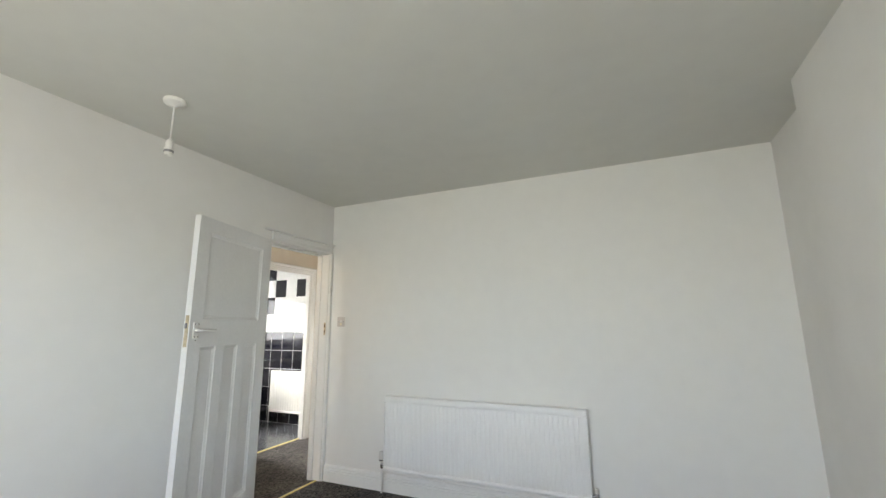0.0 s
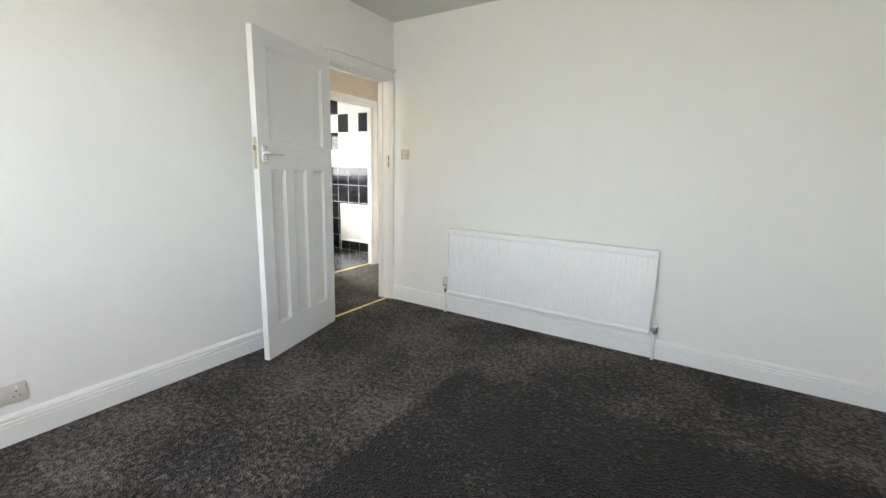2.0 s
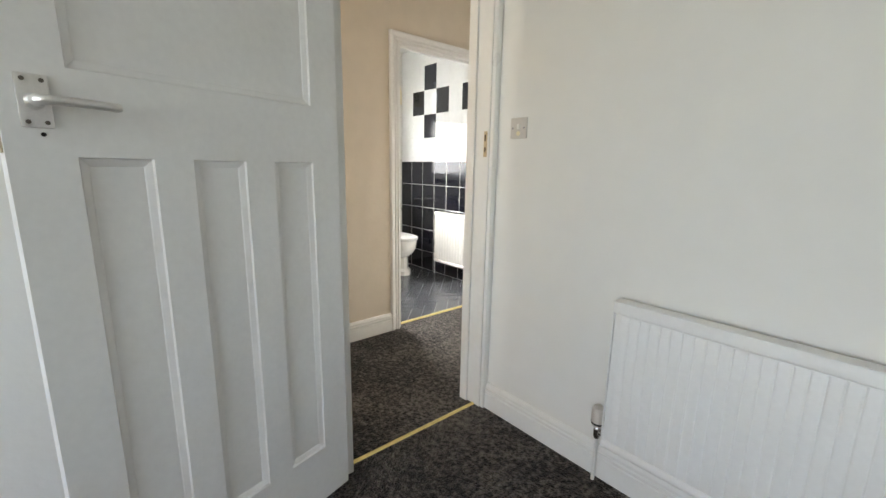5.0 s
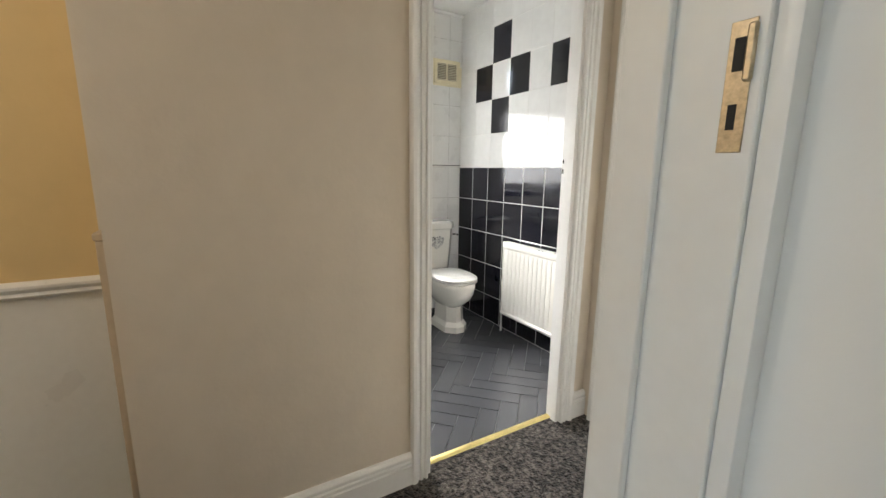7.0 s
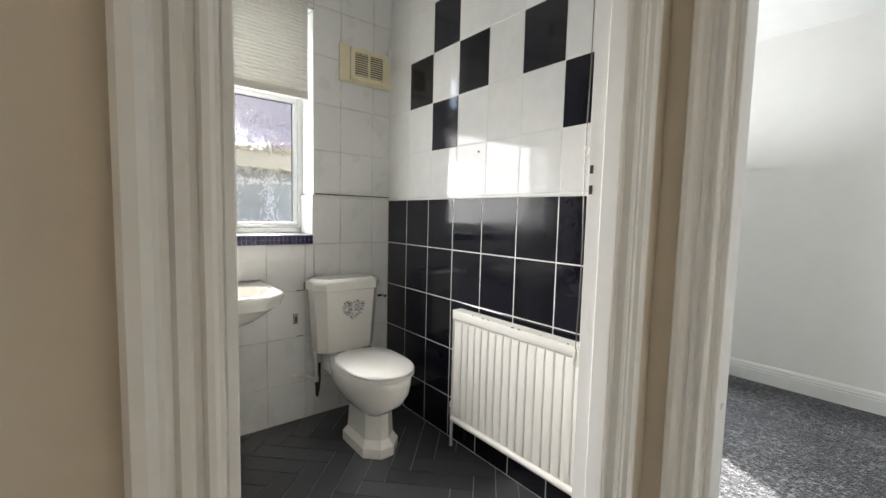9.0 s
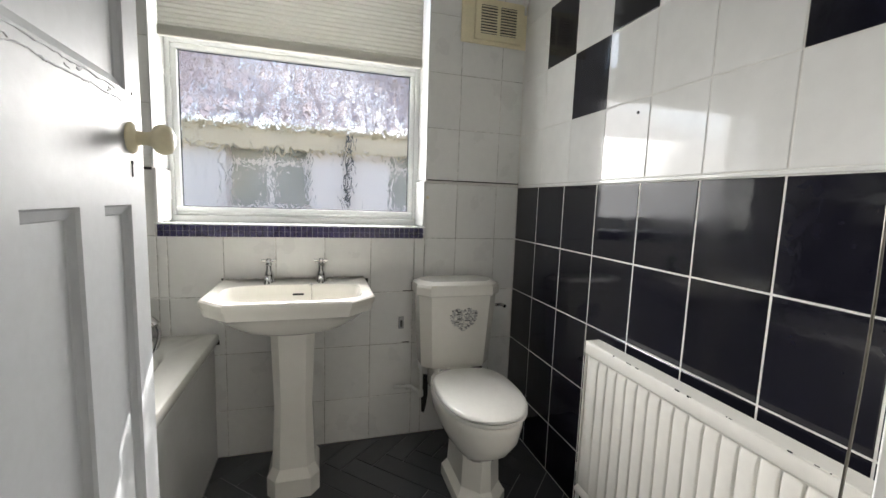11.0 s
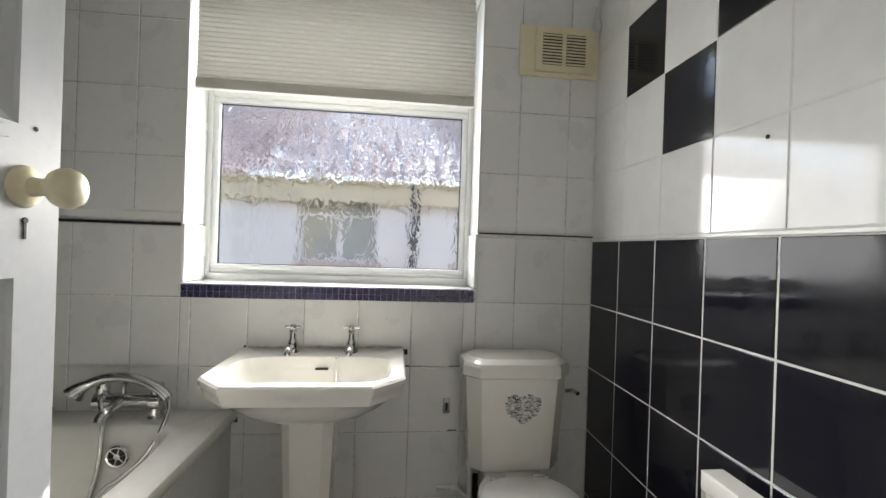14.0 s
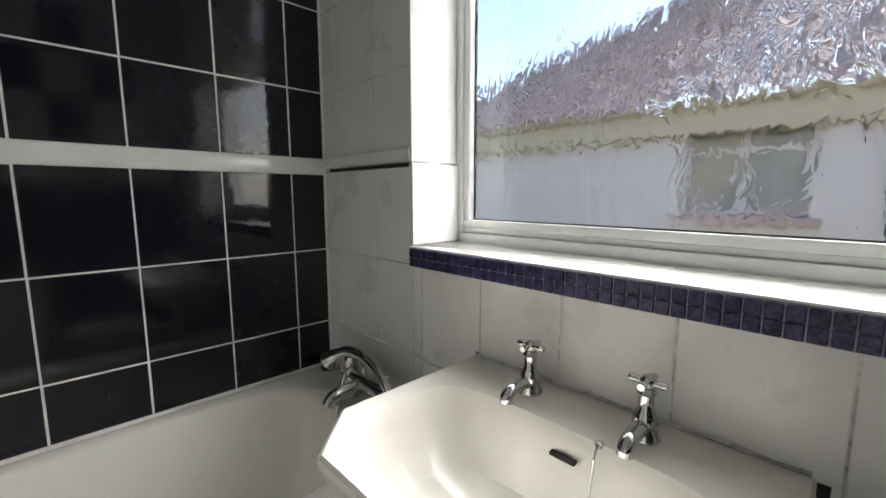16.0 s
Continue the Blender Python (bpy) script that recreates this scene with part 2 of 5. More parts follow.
PVC = material("upvc_white", (0.78, 0.79, 0.78), 0.25, vary=0.02, scale=6, fine=40)
FABRIC = material("blind_fabric", (0.72, 0.71, 0.65), 0.9, vary=0.04, scale=8, fine=300, bump=0.0004, bump_scale=500)
RENDER = material("house_render", (0.53, 0.485, 0.485), 0.9, vary=0.06, scale=2, fine=40, bump=0.004, bump_scale=60)
FASCIA = material("eaves_paint", (0.42, 0.35, 0.26), 0.6, vary=0.08, scale=3, fine=30)
ROOFT = material("roof_tile_clay", (0.37, 0.275, 0.258), 0.85, vary=0.35, scale=4, fine=30, bump=0.004, bump_scale=40)
PIPE = material("drainpipe_dark", (0.05, 0.05, 0.055), 0.5, vary=0.1)
PANEG = material("far_window_glass", (0.20, 0.205, 0.195), 0.15, vary=0.2, scale=1.5, fine=6)
GRASS = material("garden_ground", (0.10, 0.12, 0.05), 0.95, vary=0.4, scale=0.8, fine=12)
DECAL = material("print_grey", (0.10, 0.10, 0.10), 0.5, vary=0.6, scale=90, fine=300)
DECALL = material("print_pale_grey", (0.45, 0.45, 0.44), 0.5, vary=0.4, scale=120, fine=400)
RUBBER = material("rubber_black", (0.02, 0.02, 0.02), 0.6, vary=0.1)
WARDROBE = material("white_laminate", (0.82, 0.82, 0.81), 0.3, vary=0.02, scale=4, fine=50)
TIMBER = material("painted_timber_beige", (0.56, 0.45, 0.32), 0.5, vary=0.08, scale=6, fine=50)
def translucent(m, share):
    """Lets part of the light through thin cloth."""
    nt = m.node_tree
    b = nt.nodes["Principled BSDF"]
    tr = nt.nodes.new("ShaderNodeBsdfTranslucent")
    tr.inputs["Color"].default_value = (0.80, 0.78, 0.71, 1)
    mx = nt.nodes.new("ShaderNodeMixShader")
    mx.inputs[0].default_value = share
    nt.links.new(b.outputs[0], mx.inputs[1])
    nt.links.new(tr.outputs[0], mx.inputs[2])
    nt.links.new(mx.outputs[0], nt.nodes["Material Output"].inputs["Surface"])


translucent(FABRIC, 0.10)


def streak_material(name):
    """Added clear pane: a noise mask stops the sun except along thin wandering ripples, imitating streaks of light."""
    m = bpy.data.materials.new(name)
    m.use_nodes = True
    nt = m.node_tree
    nt.nodes.remove(nt.nodes["Principled BSDF"])
    geo = nt.nodes.new("ShaderNodeNewGeometry")
    mp = nt.nodes.new("ShaderNodeMapping")
    mp.inputs["Scale"].default_value = (1.0, 1.0, 0.5)
    nt.links.new(geo.outputs["Position"], mp.inputs["Vector"])
    n = nt.nodes.new("ShaderNodeTexNoise")
    n.inputs["Scale"].default_value, n.inputs["Detail"].default_value, n.inputs["Distortion"].default_value = 19, 2, 1.6
    nt.links.new(mp.outputs[0], n.inputs["Vector"])
    off = nt.nodes.new("ShaderNodeMath")
    off.operation = "SUBTRACT"
    off.inputs[1].default_value = 0.5
    nt.links.new(n.outputs["Fac"], off.inputs[0])
    ridge = nt.nodes.new("ShaderNodeMath")
    ridge.operation = "ABSOLUTE"
    nt.links.new(off.outputs[0], ridge.inputs[0])
    share = nt.nodes.new("ShaderNodeMapRange")
    share.inputs["From Min"].default_value, share.inputs["From Max"].default_value = 0.0, 0.07
    share.inputs["To Min"].default_value, share.inputs["To Max"].default_value = 1.0, 0.14
    nt.links.new(ridge.outputs[0], share.inputs["Value"])
    bend = nt.nodes.new("ShaderNodeBsdfRefraction")
    bend.inputs["IOR"].default_value, bend.inputs["Roughness"].default_value = 1.03, 0.0
    clear = nt.nodes.new("ShaderNodeBsdfTransparent")
    mx = nt.nodes.new("ShaderNodeMixShader")
    nt.links.new(share.outputs[0], mx.inputs[0])
    nt.links.new(bend.outputs[0], mx.inputs[1])
    nt.links.new(clear.outputs[0], mx.inputs[2])
    nt.links.new(mx.outputs[0], nt.nodes["Material Output"].inputs["Surface"])
    return m


STREAKS = streak_material("sun_streak_mask")
OBSCURE = glass_material("obscured_glass", 0.0026, 23)
CLEAR = glass_material("clear_glass", 0.00002, 4)


# ---- mesh tools ----
def mesh_object(name, verts, faces, mat, parent=None, smooth=0):
    me = bpy.data.meshes.new(name)
    me.from_pydata([tuple(v) for v in verts], [], faces)
    bm = bmesh.new()
    bm.from_mesh(me)
    bmesh.ops.recalc_face_normals(bm, faces=bm.faces)
    bm.to_mesh(me)
    bm.free()
    me.materials.append(mat)
    if smooth:
        for p in me.polygons:
            p.use_smooth = True
        me.set_sharp_from_angle(angle=radians(smooth))
    ob = new(name, me)
    if parent:
        ob.parent = parent
        ob.location = -parent.location
    return ob


def thing(name, at, label, category, group="", kind=""):
    ob = new(name)
    ob.location = at
    ob.empty_display_size = 0.05
    return tagged(ob, label, category, group, kind)


def cuboid(lo, hi, bevel=0.0, segments=2):
    """Vertices and faces of a box with softened edges."""
    bm = bmesh.new()
    bmesh.ops.create_cube(bm, size=1)
    for v in bm.verts:
        v.co = Vector([lo[i] + (v.co[i] + 0.5) * (hi[i] - lo[i]) for i in range(3)])
    if bevel:
        bmesh.ops.bevel(bm, geom=bm.edges[:], offset=bevel, segments=segments, affect="EDGES", profile=0.5)
    bm.verts.index_update()
    out = [v.co.copy() for v in bm.verts], [[v.index for v in f.verts] for f in bm.faces]
    bm.free()
    return out


def joined(*shapes):
    verts, faces = [], []
    for v, f in shapes:
        k = len(verts)
        verts += [Vector(p) for p in v]
        faces += [[i + k for i in q] for q in f]
    return verts, faces


def box(name, lo, hi, mat, parent=None, bevel=0.0, segments=2):
    v, f = cuboid(lo, hi, bevel, segments)
    return mesh_object(name, v, f, mat, parent, 40 if bevel else 0)


def shape(name, sh, mat, parent=None, smooth=40):
    return mesh_object(name, sh[0], sh[1], mat, parent, smooth)


def parts_of(name, shapes, mat, parent, smooth=40):
    """Several alike parts, each an object of its own."""
    return [shape(name, sh, mat, parent, smooth) for sh in shapes]


def rings(loops, cap_start=True, cap_end=True):
    """A skin over closed loops of equal length."""
    n = len(loops[0])
    verts = [Vector(p) for l in loops for p in l]
    faces = []
    for k in range(len(loops) - 1):
        for i in range(n):
            j = (i + 1) % n
            faces.append([k * n + i, k * n + j, (k + 1) * n + j, (k + 1) * n + i])
    if cap_start:
        faces.append(list(range(n))[::-1])
    if cap_end:
        faces.append([(len(loops) - 1) * n + i for i in range(n)])
    return verts, faces


def smooth_path(pts, per=6):
    pts = [Vector(p) for p in pts]
    out = []
    for i in range(len(pts) - 1):
        a, b, c, d = pts[max(0, i - 1)], pts[i], pts[i + 1], pts[min(len(pts) - 1, i + 2)]
        for k in range(per):
            t = k / per
            out.append(0.5 * ((2 * b) + (c - a) * t + (2 * a - 5 * b + 4 * c - d) * t * t + (3 * b - a - 3 * c + d) * t ** 3))
    out.append(pts[-1])
    return out


def tube(pts, r, n=10, radii=None):
    loops = []
    side = None
    for i, p in enumerate(pts):
        d = (pts[min(i + 1, len(pts) - 1)] - pts[max(i - 1, 0)]).normalized()
        if side is None:
            side = d.cross(Vector((0, 0, 1)) if abs(d.z) < 0.9 else Vector((1, 0, 0))).normalized()
        side = (side - d * side.dot(d)).normalized()
        up = d.cross(side)
        rr = radii[i] if radii else r
        loops.append([p + (side * math.cos(a) + up * math.sin(a)) * rr for a in [2 * math.pi * k / n for k in range(n)]])
    return rings(loops)


def rod(a, b, r, n=12):
    return tube([Vector(a), Vector(b)], r, n)


def turned(profile, at, axis="z", n=20):
    """A turned shape: profile of (radius, height)."""
    loops = []
    for r, h in profile:
        l = []
        for k in range(n):
            a = 2 * math.pi * k / n
            c, s = r * math.cos(a), r * math.sin(a)
            p = {"z": (c, s, h), "x": (h, c, s), "y": (c, h, s)}[axis]
            l.append(Vector(at) + Vector(p))
        loops.append(l)
    return rings(loops)


def wall(name, axis, a, b, span, z0, z1, mat, openings=(), label="", mat_back=None):
    """A wall of thickness a..b across axis ('x' or 'y'), along span, from z0 to z1, with openings (u0, u1, w0, w1) through it."""
    us = sorted({span[0], span[1], *[o[0] for o in openings], *[o[1] for o in openings]})
    ws = sorted({z0, z1, *[o[2] for o in openings], *[o[3] for o in openings]})
    us = [u for u in us if span[0] <= u <= span[1]]
    ws = [w for w in ws if z0 <= w <= z1]

    def solid(i, k):
        if not (0 <= i < len(us) - 1 and 0 <= k < len(ws) - 1):
            return False
        u, w = (us[i] + us[i + 1]) / 2, (ws[k] + ws[k + 1]) / 2
        return not any(o[0] < u < o[1] and o[2] < w < o[3] for o in openings)

    def at(d, u, w):
        return (d, u, w) if axis == "x" else (u, d, w)

    verts, faces = [], []

    def quad(*p):
        k = len(verts)
        verts.extend(p)
        faces.append([k, k + 1, k + 2, k + 3])
    for i in range(len(us) - 1):
        for k in range(len(ws) - 1):
            if not solid(i, k):
                continue
            u0, u1, w0, w1 = us[i], us[i + 1], ws[k], ws[k + 1]
            for d in (a, b):
                quad(at(d, u0, w0), at(d, u1, w0), at(d, u1, w1), at(d, u0, w1))
            if not solid(i - 1, k):
                quad(at(a, u0, w0), at(b, u0, w0), at(b, u0, w1), at(a, u0, w1))
            if not solid(i + 1, k):
                quad(at(a, u1, w0), at(b, u1, w0), at(b, u1, w1), at(a, u1, w1))
            if not solid(i, k - 1):
                quad(at(a, u0, w0), at(b, u0, w0), at(b, u1, w0), at(a, u1, w0))
            if not solid(i, k + 1):
                quad(at(a, u0, w1), at(b, u0, w1), at(b, u1, w1), at(a, u1, w1))
    me = bpy.data.meshes.new(name)
    me.from_pydata(verts, [], faces)
    bm = bmesh.new()
    bm.from_mesh(me)
    bmesh.ops.remove_doubles(bm, verts=bm.verts, dist=1e-5)
    bmesh.ops.recalc_face_normals(bm, faces=bm.faces)
    bm.to_mesh(me)
    bm.free()
    me.materials.append(mat)
    if mat_back:
        me.materials.append(mat_back)
        side = 0 if axis == "x" else 1
        for p in me.polygons:
            if abs(p.center[side] - b) < 1e-4:
                p.material_index = 1
    return tagged(new(name, me), label or "plain painted plaster wall", "wall", kind="structure")


def moulding(profile, p0, p1, out, mitre0=0.0, mitre1=0.0, up=(0, 0, 1)):
    """A straight length of moulding from p0 to p1: profile of (proud, height); mitres lengthen it with the height."""
    p0, p1, out, up = Vector(p0), Vector(p1), Vector(out), Vector(up)
    d = (p1 - p0).normalized()
    loops = []
    for base, m in ((p0, -mitre0), (p1, mitre1)):
        loops.append([base + out * a + up * h + d * (m * h) for a, h in profile])
    return rings(loops)


SKIRT = [(0, 0), (0.020, 0), (0.020, 0.082), (0.015, 0.086), (0.020, 0.090), (0.020, 0.102), (0.014, 0.106), (0.017, 0.110), (0.016, 0.120), (0.008, 0.132), (0, 0.134)]
ARCH = [(0, 0), (0.016, 0), (0.020, 0.006), (0.020, 0.014), (0.012, 0.018), (0.012, 0.026), (0.018, 0.031), (0.018, 0.042), (0.012, 0.047),
        (0.014, 0.056), (0.022, 0.063), (0.026, 0.074), (0.026, 0.088), (0.020, 0.094), (0, 0.094)]
ARCH = [(a, h * 0.76) for a, h in ARCH]
SIMPLE = [(0, 0), (0.018, 0), (0.020, 0.004), (0.020, 0.030), (0.024, 0.036), (0.024, 0.060), (0.018, 0.068), (0, 0.070)]


def skirting(p0, p1, out):
    ob = shape("baseboard", moulding(SKIRT, p0, p1, out), GLOSS, smooth=25)
    return tagged(ob, "white gloss moulded skirting board along the wall", "baseboard", kind="structure")


def architrave(axis, face, u0, u1, top, out, profile=ARCH, left=True, right=True):
    """Mitred door surround on a wall face: u0..u1 is the opening."""
    def P(u, z):
        return (face, u, z) if axis == "x" else (u, face, z)
    o = Vector((out, 0, 0)) if axis == "x" else Vector((0, out, 0))
    along = Vector((0, 1, 0)) if axis == "x" else Vector((1, 0, 0))
    parts = []
    if left:
        parts.append(moulding(profile, P(u0, 0), P(u0, top), o, 0, 1, up=-along))
    if right:
        parts.append(moulding(profile, P(u1, 0), P(u1, top), o, 0, 1, up=along))
    parts.append(moulding(profile, P(u0, top), P(u1, top), o, 1 if left else 0, 1 if right else 0))
    ob = shape("architrave", joined(*parts), GLOSS, smooth=25)
    return tagged(ob, "white gloss fluted door architrave on the wall", "door surround", kind="structure")


def door_lining(axis, a, b, u0, u1, top, stop_at, name="door_frame"):
    """Jambs and head of a doorway with a planted stop."""
    t = 0.022
    def B(ua, ub, za, zb, da=a, db=b):
        lo, hi = (da, ua, za), (db, ub, zb)
        if axis == "y":
            lo, hi = (ua, da, za), (ub, db, zb)
        return cuboid(lo, hi, 0.002, 1)
    s = 0.012
    sa, sb = stop_at
    sh = joined(B(u0 - t, u0, 0, top + t), B(u1, u1 + t, 0, top + t), B(u0, u1, top, top + t),
                B(u0, u0 + s, 0, top, sa, sb), B(u1 - s, u1, 0, top, sa, sb), B(u0 + s, u1 - s, top - s, top, sa, sb))
    return tagged(shape(name, sh, GLOSS), "white gloss door lining with a planted stop", "door frame", kind="structure")


# ---- the plan ----
H = 2.467
WX, NY, SY = -2.866, 1.512, -0.540          # tile faces of the bathroom: window side, black side, bath side
LX = -1.072                                  # landing face of the bathroom partition
BX = -1.150                                  # bathroom face of that partition
AW = 0.042                                   # bedroom face of the same wall
AX = -0.090                                  # landing face of the front bedroom's wall

# floors
def floor_piece(name, lo, hi, top, mat, label):
    return tagged(box(name, (lo[0], lo[1], top - 0.12), (hi[0], hi[1], top), mat), label, "floor", kind="structure")


floor_piece("floor_bedroom_front", (-0.045, -4.25), (3.75, 0.06), 0.0, CARPET, "dark charcoal mottled cut-pile carpet over the bedroom floor")
floor_piece("floor_landing", (-1.135, -0.72), (-0.045, 1.20), 0.0, CARPET, "dark charcoal mottled carpet over the landing")
floor_piece("floor_landing_south", (LX - 0.03, -2.5), (-0.045, -0.72), 0.0, CARPET, "dark charcoal mottled carpet at the stair head")
floor_piece("floor_stair_tread", (-1.27, -2.5), (LX - 0.03, -0.70), -0.19, CARPET, "carpeted tread one step below the landing")
floor_piece("floor_bedroom_back", (-3.12, 1.57), (1.1, 3.95), 0.0, CARPETG, "grey mottled cut-pile carpet over the back bedroom floor")
floor_piece("floor_bedroom_back_entry", (-1.11, 1.20), (1.1, 1.57), 0.0, CARPETG, "grey mottled carpet inside the back bedroom doorway")
floor_piece("floor_bathroom", (WX - 0.02, SY - 0.02), (-1.135, NY + 0.02), -0.004, VGROUT, "grey jointed floor under slate-grey planks")

# ceilings
def ceiling(name, lo, hi, mat, label):
    return tagged(box(name, (lo[0], lo[1], H), (hi[0], hi[1], H + 0.1), mat), label, "ceiling", kind="structure")


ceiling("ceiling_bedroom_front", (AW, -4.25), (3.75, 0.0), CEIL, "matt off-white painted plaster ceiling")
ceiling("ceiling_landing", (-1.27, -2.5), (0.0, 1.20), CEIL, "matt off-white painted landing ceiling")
ceiling("ceiling_bathroom", (-3.12, -0.70), (-1.27, 1.58), CEILW, "white painted bathroom ceiling")
ceiling("ceiling_bedroom_back", (-3.12, 1.58), (1.1, 3.95), CEILW, "white painted bedroom ceiling")
ceiling("ceiling_strip", (-1.27, 1.20), (1.1, 1.58), CEILW, "white painted bedroom ceiling")

# front bedroom walls
A0, A1, AT = -0.743, -0.040, 1.990
wall("wall_bedroom_west", "x", AX, AW, (-4.25, 1.14), -0.1, H, CREAM, [(A0 - 0.022, A1 + 0.022, -0.2, AT + 0.022)],
     "white painted plaster wall with a doorway", WALL)
wall("wall_bedroom_north", "y", 0.0, 0.10, (AW, 3.75), -0.1, H, WALL, label="white painted plaster wall behind a radiator")
wall("wall_bedroom_east", "x", 3.53, 3.75, (-4.25, 0.0), -0.1, H, WALL)
tagged(box("chimney_breast", (3.405, -2.30, -0.1), (3.53, -0.80, H), WALL), "white painted chimney breast projecting from the wall", "wall", kind="structure")
wall("wall_bedroom_south", "y", -4.25, -4.05, (AW, 3.53), -0.1, H, WALL, [(0.6, 3.0, 0.80, 2.10)], "white painted wall with a wide window")

# partition between landing and bathroom
B0, B1, BT = 0.243, 0.968, 1.972
wall("wall_landing_west", "x", BX, LX, (-0.682, 1.25), -0.3, H, WALL, [(B0 - 0.022, B1 + 0.022, -0.4, BT + 0.022)],
     "cream painted landing wall with the bathroom doorway", CREAM)
# bathroom shell
RY0, RY1, RZ0, RZ1 = -0.076, 1.036, 1.035, 2.235
wall("wall_bathroom_window", "x", -3.12, WX - 0.0014, (-0.70, 1.63), -0.1, H, RENDER, [(RY0, RY1, RZ0, RZ1)],
     "tiled outer wall with the bathroom window", GROUTD)
wall("wall_bathroom_north", "y", NY + 0.0012, 1.63, (WX - 0.0014, BX), -0.1, H, GROUT, label="wall tiled black below and white above", mat_back=WALL)
wall("wall_bathroom_south", "y", -0.70, SY - 0.0012, (WX - 0.0014, BX), -0.1, H, CREAM, label="wall tiled in black beside the bath", mat_back=GROUT)
# back bedroom shell
D0, D1, DT = -0.940, -0.200, 1.985
wall("wall_landing_north", "y", 1.14, 1.25, (LX, 1.1), -0.1, H, CREAM, [(D0 - 0.022, D1 + 0.022, -0.2, DT + 0.022)],
     "cream painted landing wall with the back bedroom doorway", WALL)
wall("wall_partition_end", "x", BX, BX + 0.014, (1.25, 1.63), -0.1, H, WALL)
wall("wall_bedroom_back_north", "y", 3.83, 3.95, (-3.12, 1.1), -0.1, H, WALL, label="white painted plaster wall of the back bedroom")
wall("wall_bedroom_back_east", "x", 1.0, 1.1, (1.25, 3.83), -0.1, H, WALL)
wall("wall_bedroom_back_west", "x", -3.12, WX, (1.63, 3.83), -0.1, H, RENDER, [(2.56, 3.42, 0.85, 2.13)], "white painted outer wall with a window", WALL)
# stair side
wall("wall_stair", "x", -1.37, -1.27, (-2.5, -0.70), -0.4, 0.885, GLOSS, label="white painted lower stair wall below the dado")
wall("wall_stair_upper", "x", -1.37, -1.27, (-2.5, -0.70), 0.885, H, OCHREGLOW, label="upper stair wall above the dado, warm glow put into its ochre")
wall("wall_stair_south", "y", -2.6, -2.5, (-1.37, AX), -0.4, H, CREAM)

dado_rail = shape("trim_dado", moulding([(0, 0), (0.010, 0), (0.018, 0.008), (0.012, 0.016), (0.022, 0.028), (0.022, 0.036), (0.012, 0.044), (0, 0.046)],
                                        (-1.27, -2.5, 0.865), (-1.27, -0.70, 0.865), (1, 0, 0)), GLOSS, smooth=30)
tagged(dado_rail, "white moulded dado rail on the stair wall", "dado rail", kind="structure")
shape_sk = shape("baseboard", moulding(SKIRT, (-1.27, -2.5, -0.19), (-1.27, -0.70, -0.19), (1, 0, 0)), GLOSS, smooth=25)
tagged(shape_sk, "white gloss skirting beside the stair tread", "baseboard", kind="structure")
post = thing("newel_post", (-1.10, -0.727, -0.19), "beige painted half newel against the end of the landing wall", "newel post")
box("post", (-1.165, -0.700, -0.19), (-1.085, -0.682, 1.035), TIMBER, post, 0.003)
box("cap", (-1.170, -0.704, 1.035), (-1.080, -0.682, 1.055), TIMBER, post, 0.005)

# doorways
door_lining("x", AX, AW, A0, A1, AT, (AX, -0.040))
door_lining("x", BX, LX, B0, B1, BT, (-1.110, LX))
door_lining("y", 1.14, 1.25, D0, D1, DT, (1.14, 1.20))
architrave("x", AW, A0 - 0.008, A1 + 0.008, AT + 0.010, 1, SIMPLE, left=False, right=False)
tagged(box("architrave", (AW, A0 - 0.045, 0.0), (AW + 0.006, A0 - 0.004, 2.0), GLOSS, bevel=0.002), "white gloss narrow door surround by the hinges", "door surround", kind="structure")
tagged(box("architrave", (AW, A1 + 0.006, 0.0), (AW + 0.020, -0.001, 2.0), GLOSS, bevel=0.003), "white gloss narrow door surround in the corner", "door surround", kind="structure")
tagged(shape("architrave", moulding([(0.0, 0), (0.028, 0), (0.034, 0.006), (0.034, 0.012), (0.0, 0.014)], (AW, A0 - 0.085, AT + 0.080), (AW, -0.001, AT + 0.080), (1, 0, 0)), GLOSS, smooth=30),
       "white gloss cap over the door surround", "door surround", kind="structure")
architrave("x", AX, A0 - 0.008, A1 + 0.008, AT + 0.010, -1)
architrave("x", LX, B0 - 0.008, B1 + 0.008, BT + 0.008, 1)
architrave("y", 1.14, D0 - 0.008, D1 + 0.008, DT + 0.008, -1)
architrave("y", 1.25, D0 - 0.008, D1 + 0.008, DT + 0.008, 1)

# skirtings
skirting((AW, -4.05, 0), (AW, A0 - 0.08, 0), (1, 0, 0))
skirting((AW + 0.02, 0, 0), (3.53, 0, 0), (0, -1, 0))
skirting((3.53, -0.80, 0), (3.53, -0.02, 0), (-1, 0, 0))
skirting((3.405, -2.30, 0), (3.405, -0.80, 0), (-1, 0, 0))
skirting((3.53, -4.05, 0), (3.53, -2.30, 0), (-1, 0, 0))
skirting((LX, -0.702, 0), (LX, B0 - 0.079, 0), (1, 0, 0))
skirting((LX, B1 + 0.079, 0), (LX, 1.14, 0), (1, 0, 0))
skirting((AX, 0.062, 0), (AX, 1.12, 0), (-1, 0, 0))
skirting((AX, -2.5, 0), (AX, A0 - 0.102, 0), (-1, 0, 0))
skirting((-2.866, 3.83, 0), (1.0, 3.83, 0), (0, -1, 0))
skirting((D1 + 0.102, 1.25, 0), (1.0, 1.25, 0), (0, 1, 0))
skirting((1.0, 1.27, 0), (1.0, 3.81, 0), (-1, 0, 0))
skirting((WX, 1.65, 0), (WX, 3.81, 0), (1, 0, 0))
